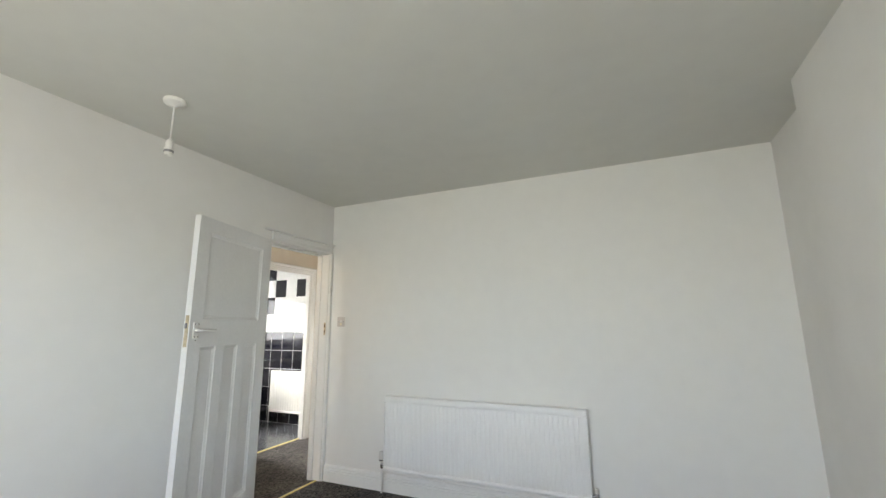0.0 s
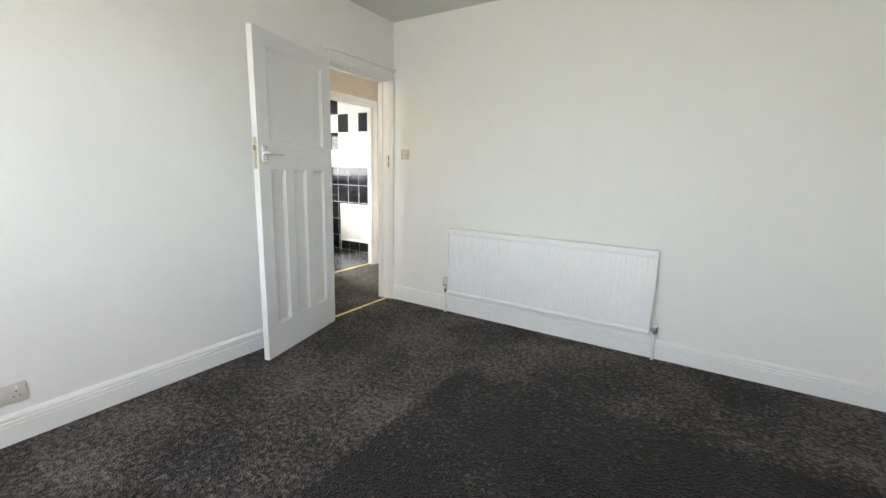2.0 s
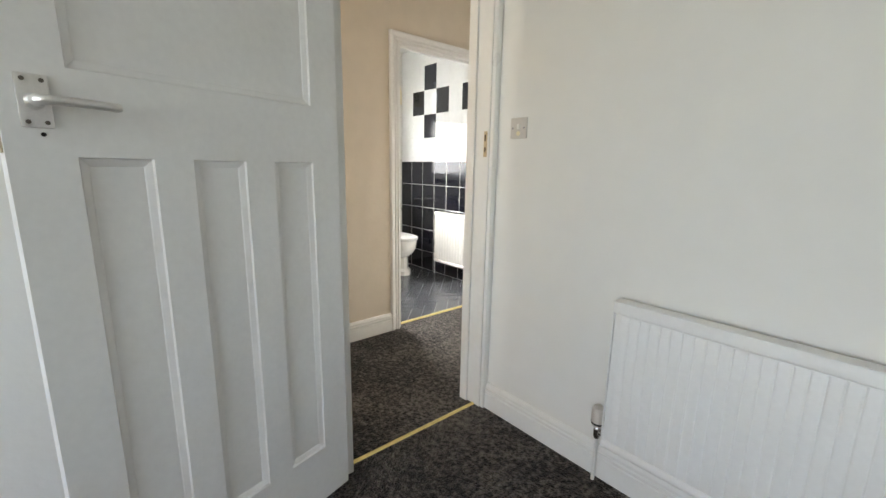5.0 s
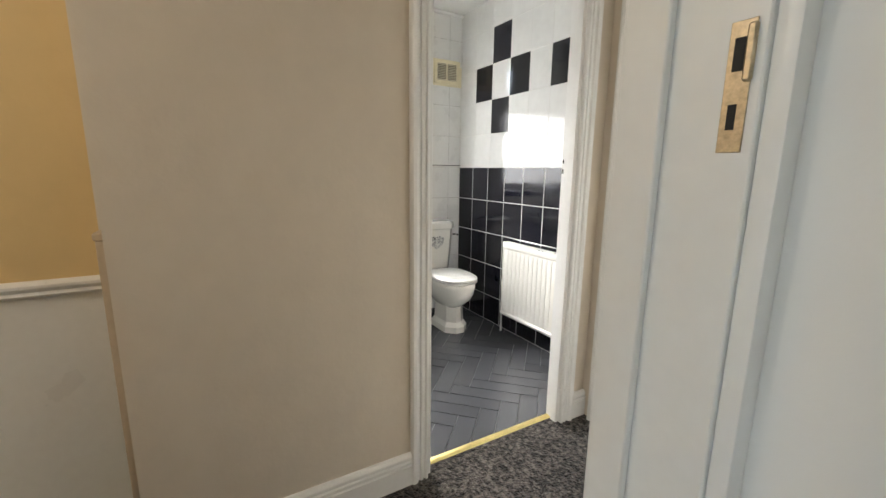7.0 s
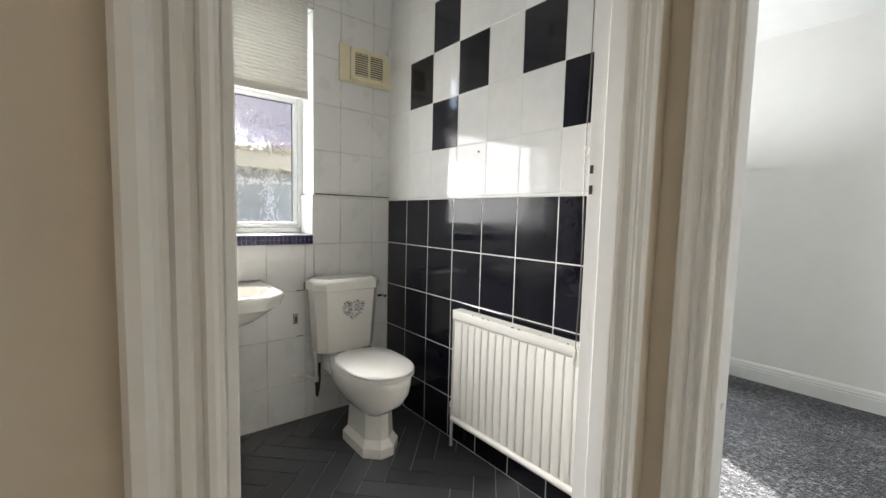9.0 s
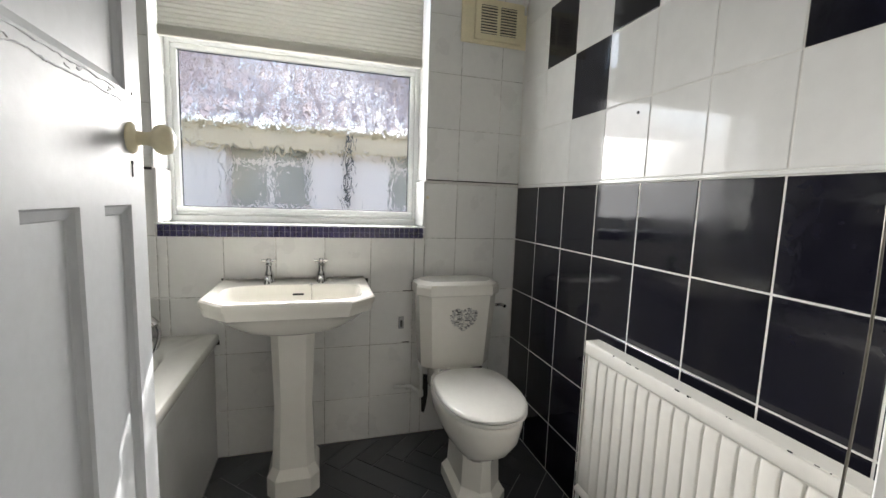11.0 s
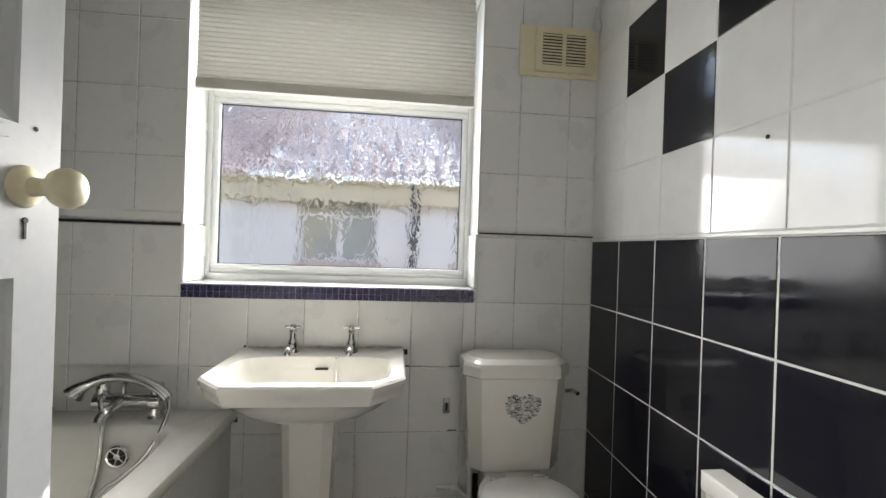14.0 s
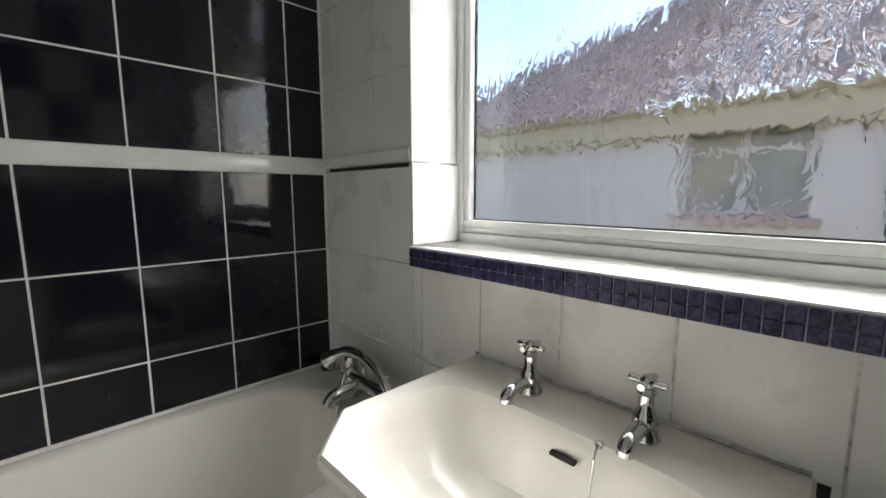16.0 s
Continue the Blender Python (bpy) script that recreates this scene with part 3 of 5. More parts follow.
skirting((-2.85, 1.63, 0), (BX + 0.014, 1.63, 0), (0, 1, 0))


def threshold(lo, hi, axis, k=1.0):
    w = [(a * k, h) for a, h in ((0, 0), (0.004, 0.004), (0.010, 0.007), (0.026, 0.007), (0.032, 0.004), (0.036, 0))]
    if axis == "y":
        sh = rings([[Vector((lo[0] + a, y, h)) for a, h in w] for y in (lo[1], hi[1])])
    else:
        sh = rings([[Vector((x, lo[1] + a, h)) for a, h in w] for x in (lo[0], hi[0])])
    return tagged(shape("threshold_strip", sh, BRASS), "brass carpet threshold strip in the doorway", "threshold", kind="structure")


threshold((-0.012, A0), (0, A1), "y", 0.6)
threshold((-1.152, B0), (0, B1), "y")
threshold((D0, 1.195), (D1, 0), "x")


# ---- windows that light the bedrooms ----
def plain_window(name, axis, at, u0, u1, z0, z1, mullions, label):
    root = thing(name, (at, u0, z0) if axis == "x" else (u0, at, z0), label, "window", kind="structure")
    def B(ua, ub, za, zb, d=0.035):
        return cuboid((at - d, ua, za), (at + d, ub, zb), 0.004, 1) if axis == "x" else cuboid((ua, at - d, za), (ub, at + d, zb), 0.004, 1)
    f = 0.055
    parts = [B(u0, u1, z0, z0 + f), B(u0, u1, z1 - f, z1), B(u0, u0 + f, z0 + f, z1 - f), B(u1 - f, u1, z0 + f, z1 - f)]
    for m in mullions:
        parts.append(B(m - f / 2, m + f / 2, z0 + f, z1 - f))
    shape("frame", joined(*parts), PVC, root)
    edges = [u0 + f] + [e for m in mullions for e in (m - f / 2, m + f / 2)] + [u1 - f]
    for i in range(0, len(edges), 2):
        sh = B(edges[i], edges[i + 1], z0 + f, z1 - f, 0.003)
        g = shape("pane", sh, CLEAR, root)
        g.visible_shadow = False
    return root


plain_window("window_1", "y", -4.19, 0.6, 3.0, 0.80, 2.10, (1.4, 2.2), "white framed three-light bedroom window")
plain_window("window_2", "x", -3.06, 2.56, 3.42, 0.85, 2.13, (), "white framed back bedroom window")
# unseen blind added to end the sun patch on the back bedroom carpet
trim_blind = thing("sun_trim_blind", (-2.95, 2.99, 1.47), "unseen cream roller blind added over the window to cut the sun patch", "blind")
box("fabric", (-2.952, 2.575, 1.56), (-2.948, 3.405, 2.06), FABRIC, trim_blind)
shape("roller", rod((-2.95, 2.565, 2.07), (-2.95, 3.415, 2.07), 0.022), FABRIC, trim_blind)


# ---- doors ----
def panel_leaf(w, h, t, panels, recess=0.012, slope=0.016):
    """A framed leaf in local x (0..w), y (0..t), z (0..h) with sunk, moulded panels on both faces."""
    us = sorted({0, w, *[p[0] for p in panels], *[p[1] for p in panels]})
    zs = sorted({0, h, *[p[2] for p in panels], *[p[3] for p in panels]})
    verts, faces = [], []

    def quad(*p):
        k = len(verts)
        verts.extend(Vector(q) for q in p)
        faces.append([k, k + 1, k + 2, k + 3])
    for y, s in ((0, 1), (t, -1)):
        for i in range(len(us) - 1):
            for k in range(len(zs) - 1):
                a, b, c, d = us[i], us[i + 1], zs[k], zs[k + 1]
                if any(p[0] <= a and b <= p[1] and p[2] <= c and d <= p[3] for p in panels):
                    continue
                quad((a, y, c), (b, y, c), (b, y, d), (a, y, d))
        for a, b, c, d in panels:
            o = [(a, c), (b, c), (b, d), (a, d)]
            steps = [(0, 0), (0.003, 0.005), (slope, recess - 0.002), (slope + 0.002, recess)]
            prev = [Vector((u, y, z)) for u, z in o]
            for ins, dep in steps[1:]:
                cur = [Vector((a + ins, y + s * dep, c + ins)), Vector((b - ins, y + s * dep, c + ins)),
                       Vector((b - ins, y + s * dep, d - ins)), Vector((a + ins, y + s * dep, d - ins))]
                for e in range(4):
                    quad(prev[e], prev[(e + 1) % 4], cur[(e + 1) % 4], cur[e])
                prev = cur
            quad(*prev)
    quad((0, 0, 0), (0, t, 0), (0, t, h), (0, 0, h))
    quad((w, 0, 0), (w, t, 0), (w, t, h), (w, 0, h))
    quad((0, 0, 0), (w, 0, 0), (w, t, 0), (0, t, 0))
    quad((0, 0, h), (w, 0, h), (w, t, h), (0, t, h))
    return verts, faces


def door(name, hinge, direction, w, h, label, panels, back=0.0, paint=None):
    """Leaf hung at hinge that runs along direction; it lies from local y = back to back + 0.038."""
    root = thing(name, hinge, label, "door", "white panelled doors")
    root.rotation_euler = (0, 0, math.atan2(direction[1], direction[0]))
    v, f = panel_leaf(w, h, 0.038, panels)
    v = [p + Vector((0, back, 0)) for p in v]
    leaf = shape("leaf", (v, f), paint or DOORP, None, 30)
    leaf.parent = root
    return root


def under(root, ob):
    ob.parent = root
    ob.location = (0, 0, 0)
    return ob


def four_panels(w, stile=0.100, mid=0.082, z=(0.205, 1.185, 1.350, 1.880)):
    pw = (w - 2 * stile - 2 * mid) / 3
    out = [(stile, w - stile, z[2], z[3])]
    for k in range(3):
        u = stile + k * (pw + mid)
        out.append((u, u + pw, z[0], z[1]))
    return out


# front bedroom door, swung back towards the wall; front face looks into the room
bed_door = door("bedroom_door", (0.086, -0.790, 0.012), (0.195, -0.732), 0.757, 1.973,
                "white gloss panelled bedroom door standing open on the carpet", four_panels(0.757), -0.038)


def lever_handle(root, u, z, side, toward):
    """Lever on a short plate on the face whose normal is local y * side; the lever points along local x * toward."""
    y = 0.0
    plate = cuboid((u - 0.023, min(y, y + side * 0.007), z - 0.047), (u + 0.023, max(y, y + side * 0.007), z + 0.047), 0.003)
    p = under(root, shape("handle_plate", plate, SATIN))
    tagged(p, "satin metal lever plate with four screws")
    pts = smooth_path([(u, side * 0.007, z), (u, side * 0.034, z), (u + toward * 0.012, side * 0.046, z), (u + toward * 0.06, side * 0.048, z), (u + toward * 0.118, side * 0.044, z - 0.002)])
    l = under(root, shape("lever", joined(tube(pts, 0.008, 10, [0.011] * 8 + [0.0085] * (len(pts) - 9) + [0.006]), turned([(0.015, 0.006), (0.014, 0.016), (0.010, 0.020)], (u, 0, z), "y", 14) if side > 0 else tube(pts, 0.008)), SATIN))
    tagged(l, "satin metal lever")
    for du in (-0.013, 0.013):
        for d in (-0.037, 0.037):
            under(root, shape("screw", turned([(0.004, 0.0065), (0.004, 0.0085), (0.001, 0.009)], (u + du, 0, z + d), "y", 8), RAIL))


lever_handle(bed_door, 0.757 - 0.049, 1.283, 1, -1)
lock = under(bed_door, shape("lock_plate", cuboid((0.757, -0.030, 1.19), (0.7595, -0.008, 1.37), 0.0008, 1), LOCKB))
tagged(lock, "worn brass mortice lock face in the door edge")
under(bed_door, shape("latch", cuboid((0.7595, -0.026, 1.295), (0.771, -0.012, 1.325), 0.003, 1), STEEL))
under(bed_door, shape("keyhole", turned([(0.004, 0.0002), (0.004, 0.0014)], (0.757 - 0.055, 0, 1.225), "y", 8), DARK))

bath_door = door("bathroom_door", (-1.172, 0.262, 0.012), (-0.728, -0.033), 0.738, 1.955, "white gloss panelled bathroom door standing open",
                 [(0.150, 0.667, 1.327, 1.880), (0.150, 0.282, 0.205, 1.128), (0.350, 0.482, 0.205, 1.128), (0.558, 0.667, 0.205, 1.128)], paint=DOORSHADE)
knob = under(bath_door, shape("knob", turned([(0.027, 0.0), (0.028, -0.003), (0.025, -0.008), (0.013, -0.012), (0.0115, -0.026), (0.014, -0.034), (0.023, -0.040),
                                               (0.027, -0.048), (0.0275, -0.055), (0.023, -0.064), (0.012, -0.069), (0.002, -0.070)], (0.676, 0, 1.247), "y", 24), YELLOWED, None, 60))
tagged(knob, "cream ceramic door knob")
under(bath_door, shape("keyhole", joined(cuboid((0.678, -0.0015, 1.178), (0.682, 0.0, 1.200)), turned([(0.004, 0.0), (0.004, -0.002)], (0.680, 0, 1.203), "y", 8)), DARK))
under(bath_door, shape("screw_hole", turned([(0.003, 0.0), (0.003, -0.001)], (0.694, 0, 1.327), "y", 8), DARK))
# chipped old paint along the lock rail, under the top panel
rk = random.Random(21)
ridges = []
for run, z0, r in ((0, 1.322, 0.0016), (1, 1.306, 0.0019)):
    u, line = 0.17, []
    while u < 0.655:
        line.append(Vector((u, -0.0003, z0 + 0.004 * noise.noise((u * 22, run * 7.3, 0)) + rk.uniform(-0.0012, 0.0012))))
        u += rk.uniform(0.006, 0.014)
    ridges.append(tube(line, r, 6, [r * rk.uniform(0.35, 1.3) for _ in line]))
for k in range(16):
    u, z0 = rk.uniform(0.18, 0.64), rk.uniform(1.304, 1.322)
    ridges.append(tube([Vector((u + 0.006 * q, -0.0003, z0 + rk.uniform(-0.002, 0.002))) for q in range(3)], 0.0012, 5))
tagged(under(bath_door, shape("paint_ridge", joined(*ridges), DOORSHADE)), "rough chipped paint under the panel", kind="stuff")

back_door = door("bedroom_door", (D1 - 0.005, 1.262, 0.012), (-0.12, 0.69), 0.740, 1.965, "white panelled back bedroom door standing open", four_panels(0.740))

# strike plates and latch holes in the jambs
strike = tagged(thing("strike_plate", (-0.01, A1, 1.29), "worn steel strike plate let into the door jamb", "strike plate"))
box("plate", (0.012, A1 - 0.0015, 1.238), (0.033, A1, 1.350), LOCKB, strike, 0.0006, 1)
parts_of("recess", [cuboid((0.017, A1 - 0.0022, 1.308), (0.026, A1 - 0.0012, 1.336)), cuboid((0.018, A1 - 0.0022, 1.258), (0.025, A1 - 0.0012, 1.280))], DARK, strike, 0)
box("lip", (0.027, A1 - 0.006, 1.298), (0.035, A1 - 0.0008, 1.346), LOCKB, strike, 0.002, 1)
bolt = thing("latch_recess", (-1.175, B1, 1.25), "dark latch recesses cut in the bathroom jamb", "latch recess")
parts_of("recess", [cuboid((-1.145, B1 - 0.0008, 1.256), (-1.137, B1, 1.274)), cuboid((-1.145, B1 - 0.0008, 1.212), (-1.137, B1, 1.231))], DARK, bolt, 0)


# ---- radiators ----
def radiator(at, width, height, depth, pitch, rib, label, enamel, valves, pipe_drop):
    """Steel panel radiator in local x (0..width), its front at y = -depth, hung clear of the wall at y = 0; z = 0 is its lower edge."""
    root = thing("radiator", at, label, "radiator", "panel radiators")
    n = int(round((width - 0.05) / pitch))
    p = (width - 0.05) / n
    prof = []
    for k in range(n):
        x = 0.025 + k * p
        prof += [(x, 0.0), *[(x + p * q, rib * d) for q, d in ((0.05, 0.1), (0.09, 0.85), (0.15, 1.0), (0.5, 1.04), (0.85, 1.0), (0.91, 0.85), (0.95, 0.1))]]
    prof.append((width - 0.025, 0.0))
    y0 = -depth + 0.010
    verts, faces = [], []
    levels = [(0.030, 0.0), (0.055, 1.0), (height - 0.075, 1.0), (height - 0.052, 0.0)]
    for z, s in levels:
        verts += [Vector((x, y0 - d * s, z)) for x, d in prof]
    m = len(prof)
    for k in range(len(levels) - 1):
        for i in range(m - 1):
            faces.append([k * m + i, k * m + i + 1, (k + 1) * m + i + 1, (k + 1) * m + i])
    back = cuboid((0.004, y0, 0.012), (width - 0.004, y0 + 0.012, height - 0.006), 0.005)
    lower = tube([Vector((0.006, y0 + 0.002, 0.018)), Vector((width - 0.006, y0 + 0.002, 0.018))], 0.016, 12)
    upper = cuboid((0.0, y0 - 0.010, height - 0.046), (width, y0 + 0.006, height - 0.002), 0.006)
    body = shape("panel", joined((verts, faces), back, lower, upper), enamel, None, 60)
    under(root, body)
    grille = [cuboid((0.0, -depth - 0.001, height - 0.006), (width, -0.028, height), 0.003, 1)]
    under(root, shape("top_rail", joined(*grille), enamel))
    for x in (0.0, width - 0.004):
        under(root, shape("side_cover", cuboid((x, -depth + 0.004, 0.03), (x + 0.004, -0.03, height - 0.006), 0.001, 1), enamel))
    for x in (width * 0.2, width * 0.8):
        under(root, shape("bracket", cuboid((x, -0.035, 0.05), (x + 0.03, 0.0, height - 0.1)), enamel))
    ym = -depth * 0.55
    for side, kind in valves:
        x = -0.030 if side < 0 else width + 0.030
        tail = rod((0.0 if side < 0 else width, ym, 0.032), (x, ym, 0.032), 0.010)
        bodyv = turned([(0.011, -0.025), (0.014, -0.015), (0.014, 0.010), (0.011, 0.018), (0.009, 0.022)], (x, ym, 0.032), "z", 14)
        v = under(root, shape("valve", joined(tail, bodyv), CHROME if kind == "trv" else STEEL))
        if kind == "trv":
            head = turned([(0.012, 0.022), (0.023, 0.028), (0.026, 0.050), (0.026, 0.090), (0.022, 0.102), (0.004, 0.105)], (x, ym, 0.032), "z", 16)
            under(root, shape("valve_head", head, AGEDSHADE))
            under(root, shape("collar", turned([(0.0245, 0.036), (0.0262, 0.044)], (x, ym, 0.032), "z", 16), DARK))
        else:
            under(root, shape("valve_cap", turned([(0.011, 0.02), (0.013, 0.026), (0.012, 0.048), (0.004, 0.052)], (x, ym, 0.032), "z", 12), PLASTIC))
        under(root, shape("pipe", rod((x, ym, 0.01), (x, ym, -pipe_drop), 0.0075), PIPEW))
    return root


PIPEW = material("pipe_paint_white", (0.74, 0.74, 0.72), 0.4, vary=0.08, scale=10, fine=90)
radiator((0.700, 0.0, 0.176), 1.585, 0.572, 0.078, 0.0333, 0.0045, "long white enamelled panel radiator on the bedroom wall", RADP, [(-1, "trv"), (1, "lock")], 0.176)
bath_rad = radiator((-2.125, NY, 0.150), 0.785, 0.560, 0.085, 0.043, 0.0060, "aged white panel radiator against black tiles", RADB, [(-1, "lock"), (1, "lock")], 0.150)

rc = random.Random(3)
chips = []
for k in range(15):
    u = rc.uniform(0.05, 0.74)
    w = rc.uniform(0.002, 0.007) * rc.choice((1, 1, 1, 2.2))
    chips.append(cuboid((-2.125 + u, NY - 0.0866, 0.7075 + rc.uniform(-0.0015, 0.002)), (-2.125 + u + w, NY - 0.0845, 0.7105)))
tagged(shape("paint_chip", joined(*chips), DARK, bath_rad, 0), "dark chips along the radiator's top edge", kind="stuff")

# ---- front bedroom fittings ----
sw = thing("light_switch", (0.180, 0.0, 1.357), "white square light switch with a yellowed rocker on the wall", "light switch")
box("plate", (0.137, -0.008, 1.314), (0.223, 0.0, 1.400), AGEDSHADE, sw, 0.003)
box("rocker", (0.174, -0.013, 1.352), (0.188, -0.008, 1.374), PLASTIC, sw, 0.002)
shape("indicator", turned([(0.010, -0.008), (0.010, -0.0095), (0.008, -0.011), (0.002, -0.0115)], (0.181, 0.0, 1.335), "y", 14), YELLOWED, sw)
parts_of("screw", [turned([(0.004, -0.008), (0.004, -0.010), (0.001, -0.0105)], (x, 0.0, 1.357), "y", 8) for x in (0.150, 0.210)], STEEL, sw)

sock = thing("wall_socket", (AW, -2.63, 0.22), "white double wall socket above the skirting", "socket")
box("plate", (AW, -2.705, 0.180), (AW + 0.009, -2.559, 0.266), AGEDSHADE, sock, 0.003)
parts_of("pin_slot", [cuboid((AW + 0.009, y, 0.205), (AW + 0.0095, y + 0.007, 0.209)) for y in (-2.685, -2.665, -2.605, -2.585)] +
         [cuboid((AW + 0.009, y, 0.225), (AW + 0.0095, y + 0.004, 0.233)) for y in (-2.674, -2.594)], DARK, sock, 0)
parts_of("rocker", [cuboid((AW + 0.009, y, 0.238), (AW + 0.013, y + 0.014, 0.256), 0.001, 1) for y in (-2.679, -2.599)], PLASTIC, sock)

pend = thing("pendant_light", (0.54, -1.91, H), "bare pendant lampholder hanging from a white ceiling rose", "ceiling light", "pendant lights")
shape("ceiling_rose", turned([(0.050, 0.0), (0.052, -0.006), (0.050, -0.018), (0.040, -0.026), (0.016, -0.030), (0.010, -0.036), (0.004, -0.037)], (0.54, -1.91, H), "z", 28), PLASTIC, pend)
shape("flex", rod((0.54, -1.91, H - 0.03), (0.54, -1.91, H - 0.225), 0.0038, 8), PLASTIC, pend)
shape("lampholder", turned([(0.006, -0.215), (0.014, -0.222), (0.017, -0.235), (0.017, -0.262), (0.021, -0.266), (0.021, -0.276), (0.018, -0.280), (0.018, -0.300), (0.015, -0.302), (0.013, -0.285)], (0.54, -1.91, H), "z", 18), PLASTIC, pend)
shape("shade_ring", turned([(0.0215, -0.276), (0.0225, -0.280), (0.0215, -0.286), (0.0185, -0.287)], (0.54, -1.91, H), "z", 18), STEEL, pend)

# fitting added out of view to carry the landing's fill lamp
lamp = thing("pendant_light", (-0.50, -1.90, H), "unseen lampholder on a white ceiling rose, added for the landing's fill lamp", "ceiling light", "pendant lights")
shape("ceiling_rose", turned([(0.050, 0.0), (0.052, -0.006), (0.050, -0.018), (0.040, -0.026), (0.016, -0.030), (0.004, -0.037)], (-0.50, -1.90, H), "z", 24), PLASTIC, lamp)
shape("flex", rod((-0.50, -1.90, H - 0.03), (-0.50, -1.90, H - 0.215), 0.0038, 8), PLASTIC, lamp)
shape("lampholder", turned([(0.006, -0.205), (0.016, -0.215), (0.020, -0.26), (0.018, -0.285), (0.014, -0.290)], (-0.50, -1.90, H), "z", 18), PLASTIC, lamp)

# ---- back bedroom ----
cup = thing("cupboard", (-1.97, 3.52, 0.0), "tall narrow white cupboard on short legs against the wall", "cupboard")
cx0, cx1, cy0, cy1, ct = -2.46, -1.85, 3.315, 3.735, 1.545
box("body", (cx0, cy0 + 0.02, 0.09), (cx1, cy1, ct - 0.02), WARDROBE, cup, 0.003)
box("top", (cx0 - 0.008, cy0 - 0.006, ct - 0.02), (cx1 + 0.008, cy1 + 0.004, ct), WARDROBE, cup, 0.004)
for k in (0, 1):
    a = cx0 + 0.004 + k * (cx1 - cx0) / 2
    b = a + (cx1 - cx0) / 2 - 0.008
    d = box("door", (a, cy0, 0.10), (b, cy0 + 0.019, ct - 0.024), WARDROBE, cup, 0.002)
    hx = b - 0.03 if k == 0 else a + 0.03
    shape("handle", turned([(0.006, 0.0), (0.006, -0.012), (0.013, -0.016), (0.013, -0.024), (0.003, -0.027)], (hx, cy0, 0.85), "y", 14), CHROME, cup)
for x in (cx0 + 0.02, cx1 - 0.02):
    for y in (cy0 + 0.03, cy1 - 0.03):
        shape("leg", rings([[Vector((x + dx * s, y + dy * s, z)) for dx, dy in ((-1, -1), (1, -1), (1, 1), (-1, 1))] for z, s in ((0.0, 0.014), (0.09, 0.021))]), WARDROBE, cup)


# ---- bathroom window ----
win = thing("window_3", (-3.03, 0.48, RZ0), "white plastic window with obscured glass over a tiled sill", "window", kind="structure")
FX0, FX1 = -3.095, -3.030
GY0, GY1 = -0.030, 0.985
def WB(y0, y1, z0, z1, x0=FX0, x1=FX1, bv=0.004):
    return cuboid((x0, y0, z0), (x1, y1, z1), bv, 2)
outer = joined(WB(RY0, RY1, RZ0, 1.066), WB(RY0, RY1, 2.185, RZ1), WB(RY0, RY0 + 0.024, 1.066, 2.185), WB(RY1 - 0.028, RY1, 1.066, 2.185),
               WB(RY0 + 0.024, RY1 - 0.028, 1.792, 1.930))
shape("frame", outer, PVC, win)
def bead(y0, y1, z0, z1, w=0.022):
    b = 0.003
    return joined(WB(y0 - w, y1 + w, z0 - w, z0, -3.070, -3.040, b), WB(y0 - w, y1 + w, z1, z1 + w, -3.070, -3.040, b),
                  WB(y0 - w, y0, z0, z1, -3.070, -3.040, b), WB(y1, y1 + w, z0, z1, -3.070, -3.040, b))
shape("sash", joined(bead(GY0, GY1, 1.103, 1.772), bead(GY0, GY1, 1.952, 2.162), WB(RY0 + 0.024, RY1 - 0.028, 1.066, 1.081, FX0, -3.044),
                     WB(GY0 - 0.022, GY1 + 0.022, 1.081, 1.104, -3.094, -3.089, 0.001)), PVC, win)
def gasket(y0, y1, z0, z1, w=0.003):
    return joined(WB(y0, y1, z0, z0 + w, -3.069, -3.061, 0), WB(y0, y1, z1 - w, z1, -3.069, -3.061, 0),
                  WB(y0, y0 + w, z0 + w, z1 - w, -3.069, -3.061, 0), WB(y1 - w, y1, z0 + w, z1 - w, -3.069, -3.061, 0))
shape("gasket", joined(gasket(GY0, GY1, 1.103, 1.772), gasket(GY0, GY1, 1.952, 2.162)), RUBBER, win, 0)
for z0, z1 in ((1.1, 1.775), (1.949, 2.165)):
    pane = box("pane", (-3.071, GY0 - 0.003, z0), (-3.066, GY1 + 0.003, z1), OBSCURE, win)
    pane.visible_shadow = z0 > 1.5
# added pane whose mask cuts the sun into streaks below the blind
box("sun_streak_pane", (-3.088, GY0 - 0.003, 1.1), (-3.085, GY1 + 0.003, 1.775), STREAKS, win)
# white lined reveals
rev = thing("window_reveal", (-2.95, RY0, RZ0), "white painted reveal lining round the window", "window reveal", kind="structure")
box("lining", (FX1 + 0.001, RY0 - 0.001, 1.262), (WX + 0.004, RY0 + 0.006, RZ1), PVC, rev, 0.002)
box("lining", (FX1 + 0.001, RY1 - 0.006, 1.262), (WX + 0.004, RY1 + 0.001, RZ1), PVC, rev, 0.002)
box("lining", (FX1 + 0.001, RY0 + 0.007, RZ1 - 0.006), (WX + 0.004, RY1 - 0.007, RZ1 + 0.001), PVC, rev, 0.002)
box("reveal_tile", (FX1 + 0.001, RY0 - 0.001, 1.042), (WX + 0.008, RY0 + 0.014, 1.256), TILEP, rev, 0.003)
box("reveal_tile", (FX1 + 0.001, RY1 - 0.014, 1.042), (WX + 0.008, RY1 + 0.001, 1.256), TILEP, rev, 0.003)
sill = thing("window_sill", (-2.93, 0.48, 0.99), "white tiled window sill edged with small dark blue mosaic", "window sill", kind="structure")
box("sill_top", (FX1 + 0.001, RY0 + 0.001, 1.000), (WX + 0.016, RY1 - 0.001, 1.040), TILEW, sill, 0.003)
